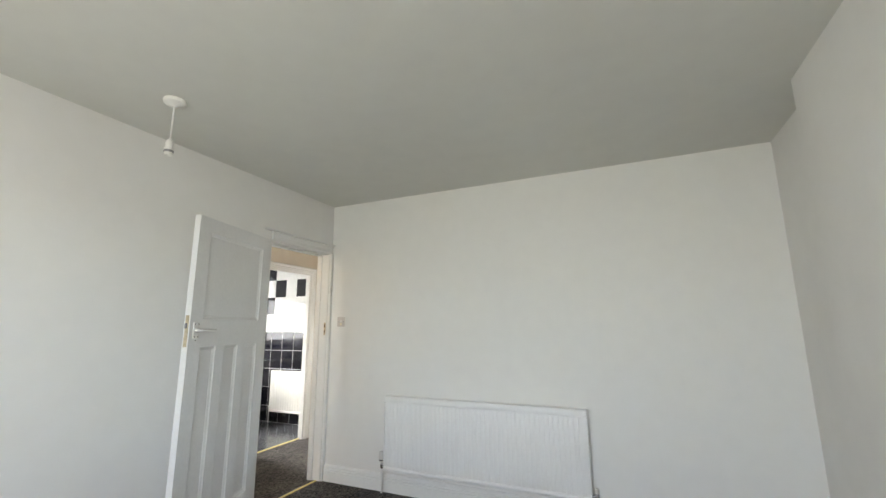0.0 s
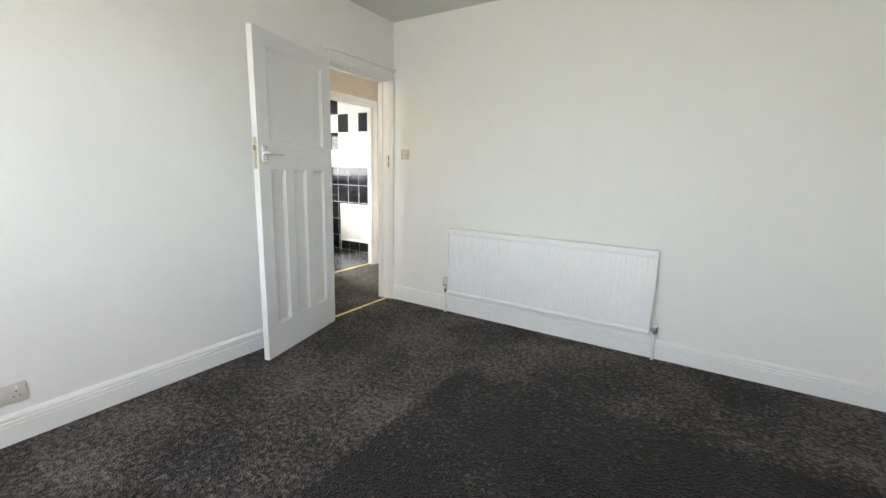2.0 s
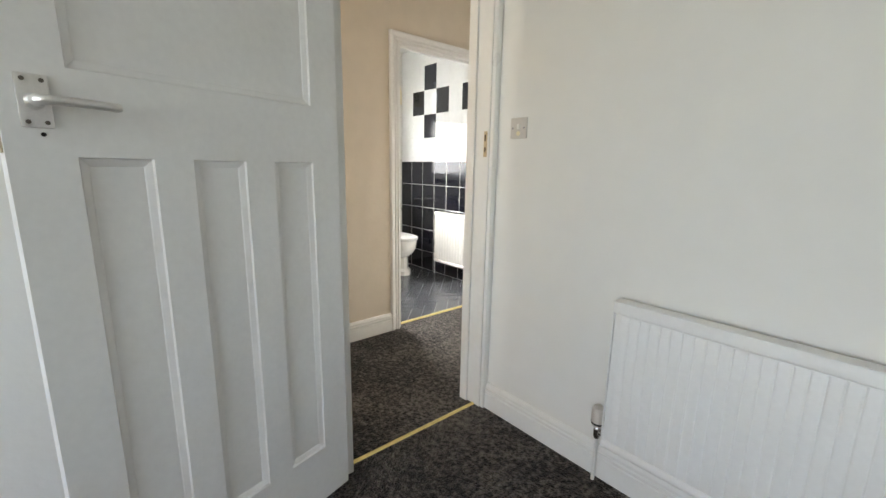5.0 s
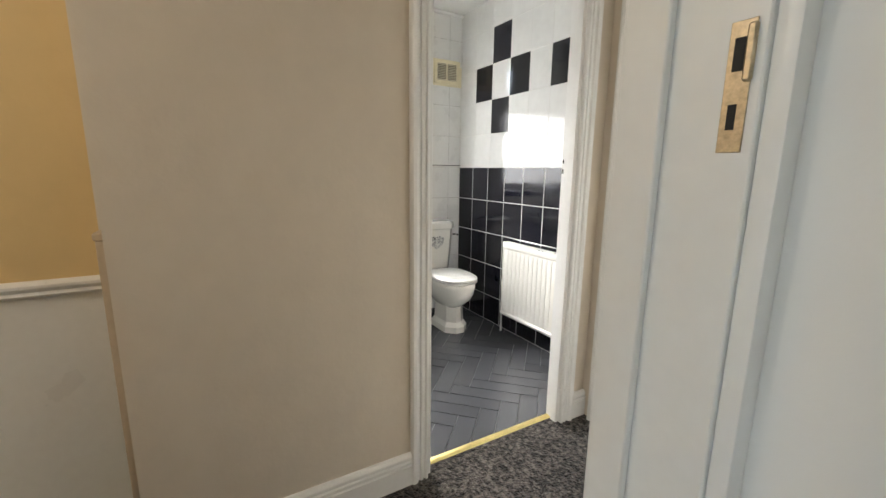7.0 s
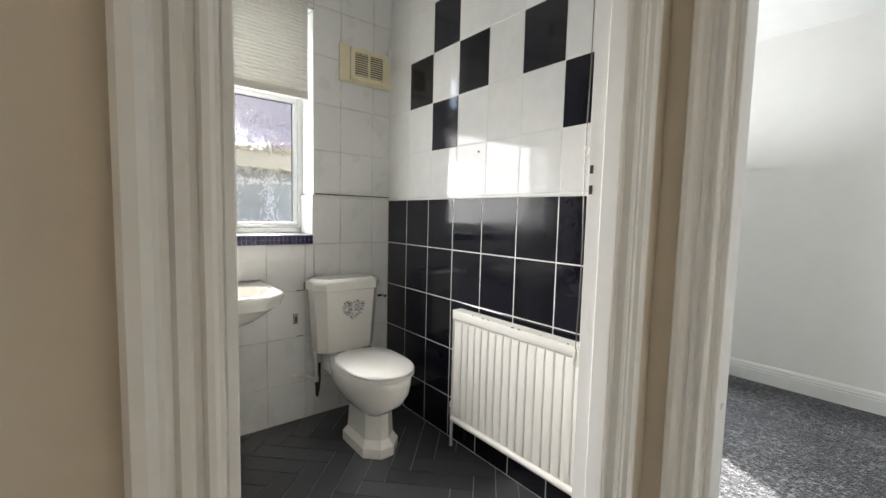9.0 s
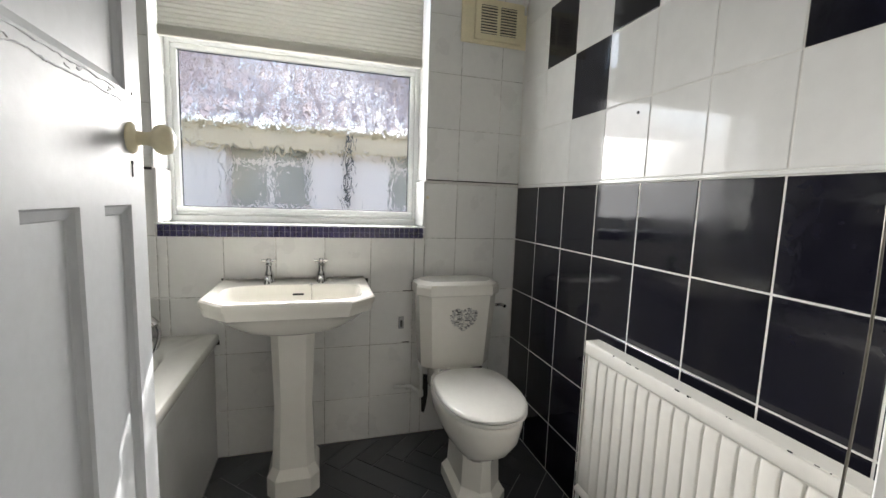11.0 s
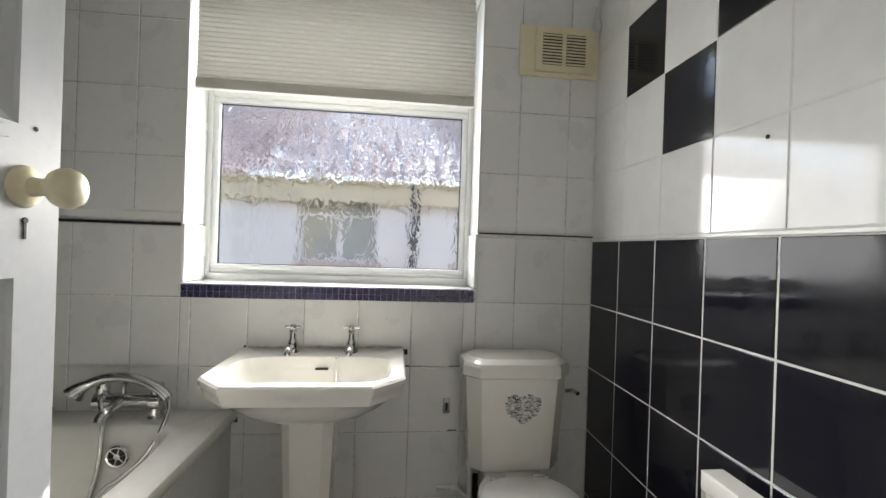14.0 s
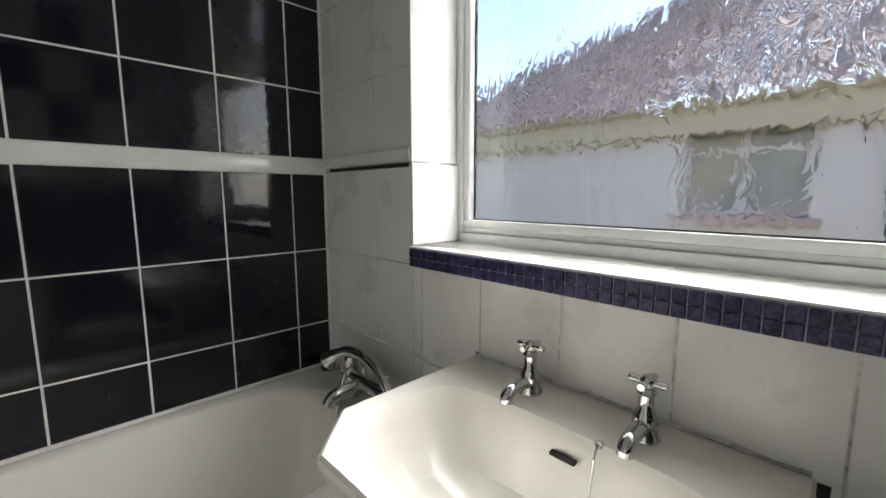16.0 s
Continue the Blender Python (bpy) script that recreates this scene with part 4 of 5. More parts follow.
box("sill_back", (WX - 0.004, -0.066, 0.986), (WX + 0.017, 1.021, 1.036), GROUTM, sill, 0.001)
mos = []
for r in range(2):
    y = -0.065
    while y < 1.012:
        w = 0.0205
        mos.append(cuboid((WX + 0.015, y, 0.9875 + r * 0.0235), (WX + 0.0205 + 0.0008 * noise.noise((y * 40, r, 0)), y + w, 1.0100 + r * 0.0235), 0.0015, 1))
        y += w + 0.0022
mo = shape("mosaic", joined(*mos), MOSAIC, sill, 0)
tagged(mo, "two rows of small dark blue mosaic squares", kind="stuff")

# pleated blind
bl = thing("pleated_blind", (-2.846, 0.48, 1.755), "cream pleated fabric blind drawn part way down the window", "blind")
zb, zt = 1.790, 2.272
n = 27
prof = []
for k in range(2 * n + 1):
    z = zb + (zt - zb) * k / (2 * n)
    prof.append((-2.846 + (0.004 if k % 2 else -0.003), z))
verts = [Vector((x, y, z)) for y in (-0.032, 0.994) for x, z in prof]
m = len(prof)
shape("fabric", (verts, [[i, i + 1, m + i + 1, m + i] for i in range(m - 1)]), FABRIC, bl, 60)
box("head_rail", (-2.862, -0.036, 2.268), (-2.826, 0.998, 2.302), PVC, bl, 0.005)
box("bottom_rail", (-2.858, -0.034, 1.752), (-2.834, 0.996, 1.792), FABRIC, bl, 0.006)
shape("cord", rod((-2.835, 0.985, 1.79), (-2.835, 0.985, 2.27), 0.001, 5), PVC, bl)

# shower rail
rail = thing("shower_rail", (-2.0, 0.034, 2.31), "dark chrome shower curtain rail between the walls", "shower rail")
shape("rail", rod((WX, 0.034, 2.312), (BX, 0.034, 2.312), 0.0115, 14), RAIL, rail)
parts_of("flange", [turned([(0.026, 0.0), (0.026, 0.006), (0.015, 0.014), (0.013, 0.022)], (WX, 0.034, 2.312), "x", 16), turned([(0.026, 0.0), (0.026, -0.006), (0.015, -0.014)], (BX, 0.034, 2.312), "x", 16)], CHROME, rail)

# ceiling lamp of the bathroom, unlit
cl = thing("bathroom_ceiling_lamp", (-2.43, 0.472, H), "white opal bathroom ceiling lamp, unlit", "ceiling light")
shape("base", turned([(0.062, 0.0), (0.063, -0.010), (0.058, -0.018)], (-2.43, 0.472, H), "z", 24), PLASTIC, cl)
shape("shade", turned([(0.058, -0.018), (0.062, -0.030), (0.062, -0.080), (0.055, -0.100), (0.036, -0.113), (0.004, -0.118)], (-2.43, 0.472, H), "z", 24), PLASTIC, cl)

# pull cord of the light, by the door
cord = thing("pull_cord", (-1.208, 1.050, H), "thin greyed light pull cord with a small plastic pull", "pull cord")
shape("switch", joined(turned([(0.044, 0.0), (0.045, -0.012), (0.040, -0.030), (0.012, -0.034), (0.006, -0.042)], (-1.208, 1.050, H), "z", 20)), PLASTIC, cord)
shape("cord", tube([Vector((-1.208 + 0.0015 * math.sin(k * 0.7), 1.050 + 0.0015 * math.cos(k * 0.9), H - 0.04 - (H - 0.86) * k / 24)) for k in range(25)], 0.0014, 7), RAIL, cord)
shape("knot", turned([(0.003, -0.010), (0.0065, -0.004), (0.0065, 0.004), (0.003, 0.010)], (-1.208, 1.050, 1.322), "z", 10), AGEDSHADE, cord)
shape("pull", turned([(0.003, 0.030), (0.007, 0.022), (0.008, 0.0), (0.006, -0.012), (0.002, -0.014)], (-1.208, 1.050, 0.806), "z", 12), AGEDSHADE, cord)

# vent grille
vent = thing("air_vent", (WX, 1.345, 2.0), "yellowed plastic air vent with two louvred openings", "air vent")
box("surround", (WX, 1.178, 1.902), (WX + 0.010, 1.508, 2.106), YELLOWED, vent, 0.003)
box("face", (WX + 0.010, 1.240, 1.918), (WX + 0.024, 1.476, 2.094), YELLOWED, vent, 0.004)
for y in (1.268, 1.366):
    box("opening", (WX + 0.0235, y, 1.945), (WX + 0.0246, y + 0.080, 2.070), DARK, vent)
    parts_of("louvre", [cuboid((WX + 0.0240, y, 1.947 + k * 0.0125), (WX + 0.0300, y + 0.080, 1.9525 + k * 0.0125), 0.001, 1) for k in range(10)], YELLOWED, vent)


# ---- basin ----
def star(halfplanes, center, angles, scale=1.0):
    out = []
    for a in angles:
        u = (math.cos(a), math.sin(a))
        r = min(d / (nx * u[0] + ny * u[1]) for nx, ny, d in halfplanes if nx * u[0] + ny * u[1] > 1e-6)
        out.append((center[0] + u[0] * r * scale, center[1] + u[1] * r * scale))
    return out


def superloop(center, a, b, n, angles):
    out = []
    for t in angles:
        c, s = math.cos(t), math.sin(t)
        r = (abs(c / a) ** n + abs(s / b) ** n) ** (-1 / n)
        out.append((center[0] + c * r, center[1] + s * r))
    return out


ANG = [2 * math.pi * k / 72 + 0.0001 for k in range(72)]


def ring_at(pts, z):
    return [Vector((x, y, z)) for x, y in pts]


BYC = 0.457
bas = thing("wash_basin", (-2.62, BYC, 0.0), "off-white china pedestal wash basin with two chrome taps", "wash basin")
q = math.sqrt(0.5)
def outline(grow, back=0.0):
    fx, hy = 0.205 + grow, 0.299 + grow
    return [(1, 0, fx), (-1, 0, 0.244 + back), (0, 1, hy), (0, -1, hy), (q, q, (fx + hy) * q - 0.064), (q, -q, (fx + hy) * q - 0.064)]
C = (-2.620, BYC)
corner = []
for p in ((0.205, 0.299 - 0.0905), (0.205 - 0.0905, 0.299), (-0.244, 0.299)):
    corner += [math.atan2(p[1], p[0]), math.atan2(-p[1], p[0])]
angs = sorted([a % (2 * math.pi) for a in ANG + corner])
inner_c = (-2.595, BYC)
def inner(a, b, dx=0.0, n=4.0):
    return superloop((inner_c[0] + dx, inner_c[1]), a, b, n, angs)
def belly(a, b, n=2.4):
    return superloop((C[0] - 0.012, C[1]), a, b, n, angs)
loops = [ring_at(belly(0.080, 0.085), 0.652), ring_at(belly(0.122, 0.148), 0.658), ring_at(belly(0.150, 0.200), 0.672), ring_at(belly(0.168, 0.238, 2.5), 0.694),
         ring_at(belly(0.184, 0.260, 2.8), 0.716), ring_at(belly(0.196, 0.276, 3.4), 0.734), ring_at(star(outline(-0.011), C, angs), 0.742),
         ring_at(star(outline(-0.004), C, angs), 0.772),
         ring_at(star(outline(0.0), C, angs), 0.780), ring_at(star(outline(0.001), C, angs), 0.796), ring_at(star(outline(-0.004), C, angs), 0.802),
         ring_at(star(outline(-0.012, -0.004), C, angs), 0.803), ring_at(inner(0.140, 0.256, 0.0, 4.6), 0.801), ring_at(inner(0.134, 0.250, 0.0, 4.6), 0.792),
         ring_at(inner(0.128, 0.242, 0.0, 4.4), 0.765), ring_at(inner(0.115, 0.222, 0.0, 4.0), 0.718), ring_at(inner(0.092, 0.180, 0.0, 3.2), 0.682), ring_at(inner(0.03, 0.03, 0.0, 2), 0.662), ring_at(inner(0.018, 0.018, 0.0, 2), 0.661)]
shape("bowl", rings(loops), CERAMIC, bas, 32)
# octagonal pedestal
def octa(w, d, ch):
    return [(1, 0, w), (-1, 0, w), (0, 1, d), (0, -1, d), (q, q, (w + d) * q - ch), (q, -q, (w + d) * q - ch), (-q, q, (w + d) * q - ch), (-q, -q, (w + d) * q - ch)]
PC = (-2.640, BYC)
def oct_angles(w, d, ch):
    c = ch / q
    out = []
    for sx in (1, -1):
        for sy in (1, -1):
            out += [math.atan2(sy * (d - c), sx * w) % (2 * math.pi), math.atan2(sy * d, sx * (w - c)) % (2 * math.pi)]
    return sorted(out)
oa = oct_angles(0.085, 0.076, 0.020)
ped = [ring_at(star(octa(0.118, 0.098, 0.026), PC, oa), 0.0), ring_at(star(octa(0.118, 0.098, 0.026), PC, oa), 0.075), ring_at(star(octa(0.112, 0.092, 0.025), PC, oa), 0.088),
       ring_at(star(octa(0.090, 0.080, 0.021), PC, oa), 0.108), ring_at(star(octa(0.080, 0.070, 0.020), PC, oa), 0.36), ring_at(star(octa(0.090, 0.080, 0.021), PC, oa), 0.64), ring_at(star(octa(0.095, 0.085, 0.021), PC, oa), 0.668)]
shape("pedestal", rings(ped), CERAMIC, bas, 25)
box("overflow_slot", (-2.7200, BYC - 0.008, 0.7610), (-2.7085, BYC + 0.036, 0.7675), DARK, bas, 0.002)
shape("plug_hole", turned([(0.021, 0.660), (0.022, 0.6645), (0.016, 0.6650), (0.014, 0.662)], (inner_c[0], BYC, 0.0), "z", 18), CHROME, bas)
ch_pts = smooth_path([(-2.732, 0.520, 0.802), (-2.716, 0.521, 0.792), (-2.707, 0.522, 0.760), (-2.694, 0.522, 0.715), (-2.668, 0.515, 0.684), (-2.62, 0.485, 0.668)], 5)
shape("plug_chain", joined(tube(ch_pts, 0.0018, 6), turned([(0.006, 0.797), (0.007, 0.803), (0.003, 0.806)], (-2.732, 0.520, 0.0), "z", 10)), CHROME, bas)


def basin_tap(y, root):
    x = -2.800
    base = turned([(0.024, 0.800), (0.024, 0.806), (0.020, 0.812), (0.019, 0.830), (0.016, 0.842), (0.012, 0.850), (0.011, 0.872), (0.015, 0.876), (0.011, 0.884)], (x, y, 0), "z", 18)
    spout = tube(smooth_path([(x, y, 0.818), (x + 0.030, y, 0.826), (x + 0.058, y, 0.824), (x + 0.072, y, 0.816), (x + 0.075, y, 0.806)]), 0.012, 12)
    cross = []
    for dx, dy in ((1, 0), (0, 1)):
        a, b = Vector((x - 0.028 * dx, y - 0.028 * dy, 0.892)), Vector((x + 0.028 * dx, y + 0.028 * dy, 0.892))
        cross.append(tube([a, a.lerp(b, 0.12), a.lerp(b, 0.35), a.lerp(b, 0.65), a.lerp(b, 0.88), b], 0.005, 10, [0.0055, 0.007, 0.0045, 0.0045, 0.007, 0.0055]))
    hub = turned([(0.009, 0.882), (0.011, 0.888), (0.011, 0.897), (0.007, 0.902), (0.001, 0.903)], (x, y, 0), "z", 14)
    t = shape("tap", joined(base, spout, hub, *cross), CHROME, root, 40)
    return tagged(t, "chrome cross-head pillar tap")


basin_tap(0.350, bas)
basin_tap(0.560, bas)
shape("sealant", tube([Vector((WX + 0.004, y, 0.806 + 0.0015 * math.sin(y * 60))) for y in [0.165 + 0.585 * k / 30 for k in range(31)]], 0.003, 6), GROUTD, bas)

# ---- toilet ----
TY = 1.155
wc = thing("toilet", (-2.50, TY, 0.0), "white china close-coupled toilet with its lid down", "toilet")
def rect_oct(w, d, ch, center):
    return lambda z: ring_at(star(octa(w, d, ch), center, oct_angles(w, d, ch)), z)
CC = (-2.762, 1.166)
cis = [rect_oct(0.078, 0.160, 0.028, (CC[0] - 0.004, CC[1]))(0.405), rect_oct(0.082, 0.166, 0.030, (CC[0] - 0.002, CC[1]))(0.420), rect_oct(0.094, 0.186, 0.033, CC)(0.745)]
shape("cistern", rings(cis), CERAMIC, wc, 25)
lid = [rect_oct(0.097, 0.190, 0.034, CC)(0.742), rect_oct(0.104, 0.198, 0.037, CC)(0.748), rect_oct(0.104, 0.198, 0.037, CC)(0.782), rect_oct(0.100, 0.194, 0.037, CC)(0.794), rect_oct(0.078, 0.170, 0.034, CC)(0.808)]
shape("cistern_lid", rings(lid), CERAMIC, wc, 25)
lev = joined(rod((CC[0] + 0.060, CC[1] + 0.180, 0.690), (CC[0] + 0.060, CC[1] + 0.212, 0.690), 0.007), tube(smooth_path([(CC[0] + 0.056, CC[1] + 0.208, 0.690), (CC[0] + 0.068, CC[1] + 0.214, 0.690), (CC[0] + 0.088, CC[1] + 0.217, 0.688)]), 0.008, 10))
tagged(shape("flush_lever", lev, CHROME, wc), "chrome flush lever")
def egg(front, backx, half, n=2.3):
    """Egg outline: a long rounded front and a blunt back."""
    cxx = backx + 0.48 * (front - backx)
    out = []
    for k in range(40):
        a = 2 * math.pi * k / 40
        c, s = math.cos(a), math.sin(a)
        ax = (front - cxx) if c > 0 else (cxx - backx)
        e = n if c > 0 else 3.2
        r = (abs(c / ax) ** e + abs(s / half) ** e) ** (-1 / e)
        out.append((cxx + c * r, TY + s * r))
    return out
PC = (-2.428, TY)
ped = [rect_oct(0.172, 0.098, 0.045, PC)(0.0), rect_oct(0.172, 0.098, 0.045, PC)(0.046), rect_oct(0.162, 0.089, 0.042, PC)(0.058), rect_oct(0.148, 0.078, 0.040, PC)(0.078), rect_oct(0.143, 0.074, 0.040, PC)(0.190), rect_oct(0.150, 0.082, 0.042, PC)(0.235)]
shape("pedestal", rings(ped), CERAMIC, wc, 25)
pan = [ring_at(egg(-2.290, -2.585, 0.076, 3.0), 0.196), ring_at(egg(-2.262, -2.610, 0.096, 2.8), 0.222), ring_at(egg(-2.205, -2.640, 0.126), 0.262), ring_at(egg(-2.175, -2.665, 0.148), 0.312),
       ring_at(egg(-2.165, -2.680, 0.156), 0.365), ring_at(egg(-2.165, -2.690, 0.157), 0.392), ring_at(egg(-2.172, -2.690, 0.152), 0.400)]
shape("pan", rings(pan), CERAMIC, wc, 50)
box("pan_neck", (-2.800, TY - 0.105, 0.290), (-2.570, TY + 0.105, 0.404), CERAMIC, wc, 0.012, 3)
seat = [ring_at(egg(-2.160, -2.604, 0.160), 0.402), ring_at(egg(-2.156, -2.604, 0.163), 0.408), ring_at(egg(-2.158, -2.604, 0.161), 0.417)]
shape("seat", rings(seat), PLASTIC, wc, 50)
cover = [ring_at(egg(-2.162, -2.602, 0.159), 0.419), ring_at(egg(-2.157, -2.602, 0.163), 0.424), ring_at(egg(-2.158, -2.602, 0.161), 0.431), ring_at(egg(-2.170, -2.595, 0.152), 0.437), ring_at(egg(-2.26, -2.55, 0.095), 0.440)]
tagged(shape("lid", rings(cover), PLASTIC, wc, 50), "closed white toilet lid")
parts_of("hinge", [rod((-2.612, TY - 0.10, 0.425), (-2.612, TY - 0.05, 0.425), 0.010), rod((-2.612, TY + 0.05, 0.425), (-2.612, TY + 0.10, 0.425), 0.010)], CHROME, wc)
shape("outlet", tube(smooth_path([(-2.58, TY + 0.03, 0.16), (-2.68, TY + 0.05, 0.17), (-2.80, TY + 0.06, 0.18), (-2.866, TY + 0.06, 0.18)]), 0.052, 16), PLASTIC, wc)
fill = joined(rod((-2.800, 1.022, 0.420), (-2.800, 1.022, 0.228), 0.0095, 12), rod((-2.800, 1.022, 0.240), (WX + 0.014, 0.985, 0.252), 0.0085, 10), turned([(0.014, 0.366), (0.016, 0.372), (0.016, 0.394), (0.013, 0.402)], (-2.800, 1.022, 0), "z", 10), turned([(0.010, 0.222), (0.013, 0.226), (0.013, 0.252), (0.010, 0.256)], (-2.800, 1.022, 0), "z", 10))
shape("fill_pipe", fill, PIPEW, wc)
# printed heart on the cistern: scraps of grey in a heart outline
hx = CC[0] + 0.0955
rng = random.Random(4)
bits, pale = [], []
for k in range(520):
    u, v = rng.uniform(-1.2, 1.2), rng.uniform(-1.1, 1.25)
    if (u * u + v * v - 1) ** 3 - u * u * v ** 3 > 0:
        continue
    w, hh = rng.uniform(0.0012, 0.0060), rng.uniform(0.0009, 0.0030)
    y, z = 1.180 + u * 0.057, 0.626 + v * 0.049
    xx = CC[0] + 0.094 - 0.012 * (0.745 - z) / 0.325 + 0.0004 + 0.0002 * (k % 3)
    (bits if rng.random() < 0.30 else pale).append(cuboid((xx, y - w, z - hh), (xx + 0.0003, y + w, z + hh)))
tagged(shape("heart_print", joined(*bits), DECAL, wc, 0), "dark grey scraps of a printed heart", kind="stuff")
tagged(shape("heart_print", joined(*pale), DECALL, wc, 0), "pale grey scraps of a printed heart", kind="stuff")

# ---- bath ----
tub = thing("bathtub", (-2.03, -0.20, 0.0), "white enamelled bathtub with a grey panelled side", "bathtub")
TX0, TX1, TY0, TY1, TZ = WX, BX, SY, 0.140, 0.572
tc = ((TX0 + TX1) / 2, (TY0 + TY1) / 2)
hw, hd = (TX1 - TX0) / 2, (TY1 - TY0) / 2
ta = sorted([2 * math.pi * k / 96 + 0.0001 for k in range(96)] + [math.atan2(sy * hd, sx * hw) % (2 * math.pi) for sx in (1, -1) for sy in (1, -1)])
def tub_rect(g):
    return star([(1, 0, hw + g), (-1, 0, hw + g), (0, 1, hd + g), (0, -1, hd + g)], tc, ta)
def tub_in(a, b, n, dx=0.030, dy=-0.027):
    return superloop((tc[0] + dx, tc[1] + dy), a, b, n, ta)
tl = [ring_at(tub_rect(-0.004), 0.530), ring_at(tub_rect(0.0), 0.535), ring_at(tub_rect(0.0), 0.560), ring_at(tub_rect(-0.004), 0.569), ring_at(tub_rect(-0.012), 0.572),
      ring_at(tub_in(0.757, 0.262, 7), 0.572), ring_at(tub_in(0.748, 0.254, 6.5), 0.566), ring_at(tub_in(0.738, 0.246, 6), 0.545), ring_at(tub_in(0.722, 0.230, 5), 0.40),
      ring_at(tub_in(0.690, 0.208, 4.5), 0.24), ring_at(tub_in(0.640, 0.178, 4), 0.185), ring_at(tub_in(0.50, 0.12, 3.5), 0.168), ring_at(tub_in(0.1, 0.05, 2.5), 0.165)]
shape("tub", rings(tl, False), ENAMEL, tub, 40)
box("side_panel", (TX0 + 0.002, TY1 - 0.030, 0.0), (TX1 - 0.002, TY1 - 0.018, 0.534), PANEL, tub, 0.003)
shape("overflow", turned([(0.036, 0.0), (0.037, 0.005), (0.033, 0.009), (0.028, 0.008), (0.026, 0.003)], (-2.703, -0.170, 0.480), "x", 24), CHROME, tub)
shape("overflow_hole", turned([(0.0275, 0.0035), (0.0275, 0.0045)], (-2.703, -0.170, 0.480), "x", 20), DARK, tub, 0)
spokes = [tube([Vector((-2.6975, -0.170, 0.480)), Vector((-2.6975, -0.170 + 0.028 * math.cos(a), 0.480 + 0.028 * math.sin(a)))], 0.0028, 6) for a in [math.pi / 3 * k + 0.3 for k in range(6)]]
shape("overflow_grille", joined(turned([(0.009, 0.0045), (0.010, 0.008), (0.003, 0.0095)], (-2.703, -0.170, 0.480), "x", 12), *spokes), CHROME, tub)
seal = tube([Vector((x, SY + 0.004, TZ + 0.003)) for x in (TX0 + 0.01, -2.4, -1.9, TX1)], 0.006, 6)
shape("sealant", seal, GROUT, tub)
plug = thing("bath_plug", (-2.825, -0.490, TZ), "black rubber plug on the bath rim", "plug")
shape("plug", turned([(0.022, 0.001), (0.025, 0.012), (0.024, 0.016), (0.006, 0.017), (0.005, 0.024), (0.002, 0.025)], (-2.825, -0.490, TZ), "z", 16), RUBBER, plug)

mix = thing("bath_mixer_tap", (-2.80, -0.215, TZ), "chrome bath shower mixer with a handset on its cradle", "mixer tap")
mx, my0, my1, mz = -2.790, -0.290, -0.090, 0.632
pillars = joined(*[turned([(0.027, 0.572), (0.027, 0.577), (0.017, 0.584), (0.015, 0.612)], (mx, y, 0), "z", 16) for y in (my0 + 0.015, my1 - 0.015)])
barrel = turned([(0.016, -0.112), (0.029, -0.108), (0.030, -0.076), (0.025, -0.070), (0.027, 0.0), (0.025, 0.066), (0.032, 0.072), (0.031, 0.108), (0.016, 0.113)], (mx, (my0 + my1) / 2, mz), "y", 18)
spout = tube(smooth_path([(mx, -0.21, mz), (mx + 0.05, -0.21, mz - 0.005), (mx + 0.10, -0.21, mz - 0.012), (mx + 0.118, -0.21, mz - 0.032)]), 0.018, 12)
shape("body", joined(pillars, barrel, spout), CHROME, mix)
parts_of("handle", [turned([(0.016, 0.018), (0.020, 0.024), (0.021, 0.050), (0.018, 0.060), (0.003, 0.062)], (mx, y, mz), "z", 12) for y in (my0 + 0.012, my1 - 0.012)], CHROME, mix)
cradle = tube(smooth_path([(mx, -0.21, mz + 0.015), (mx, -0.21, mz + 0.045), (mx + 0.005, -0.205, mz + 0.060)]), 0.008, 10)
shape("cradle", cradle, CHROME, mix)
hs = smooth_path([(mx + 0.030, -0.352, mz + 0.030), (mx + 0.022, -0.330, mz + 0.052), (mx + 0.010, -0.275, mz + 0.078), (mx + 0.005, -0.205, mz + 0.082), (mx + 0.005, -0.135, mz + 0.062), (mx + 0.010, -0.085, mz + 0.036), (mx + 0.014, -0.060, mz + 0.012)])
nh = len(hs)
hs_r = [0.017 + 0.018 * max(0, 1 - k / (nh * 0.22)) for k in range(nh)]
shape("handset", joined(tube(hs, 0.012, 14, hs_r)), CHROME, mix)
hose = smooth_path([(mx + 0.014, -0.060, mz + 0.012), (-2.745, -0.040, 0.615), (-2.712, -0.045, 0.560), (-2.692, -0.080, 0.485), (-2.684, -0.145, 0.420), (-2.680, -0.200, 0.380), (-2.665, -0.240, 0.310), (-2.630, -0.268, 0.225), (-2.600, -0.280, 0.190),
                    (-2.625, -0.285, 0.212), (-2.664, -0.262, 0.280), (-2.682, -0.238, 0.360), (-2.690, -0.222, 0.450), (-2.700, -0.220, 0.535), (-2.722, -0.235, 0.600), (-2.760, -0.268, 0.645), (mx, -0.290, mz + 0.020)], 12)
hose_r = [0.0072 + 0.0007 * (k % 2) for k in range(len(hose))]
shape("hose", tube(hose, 0.007, 9, hose_r), CHROME, mix)

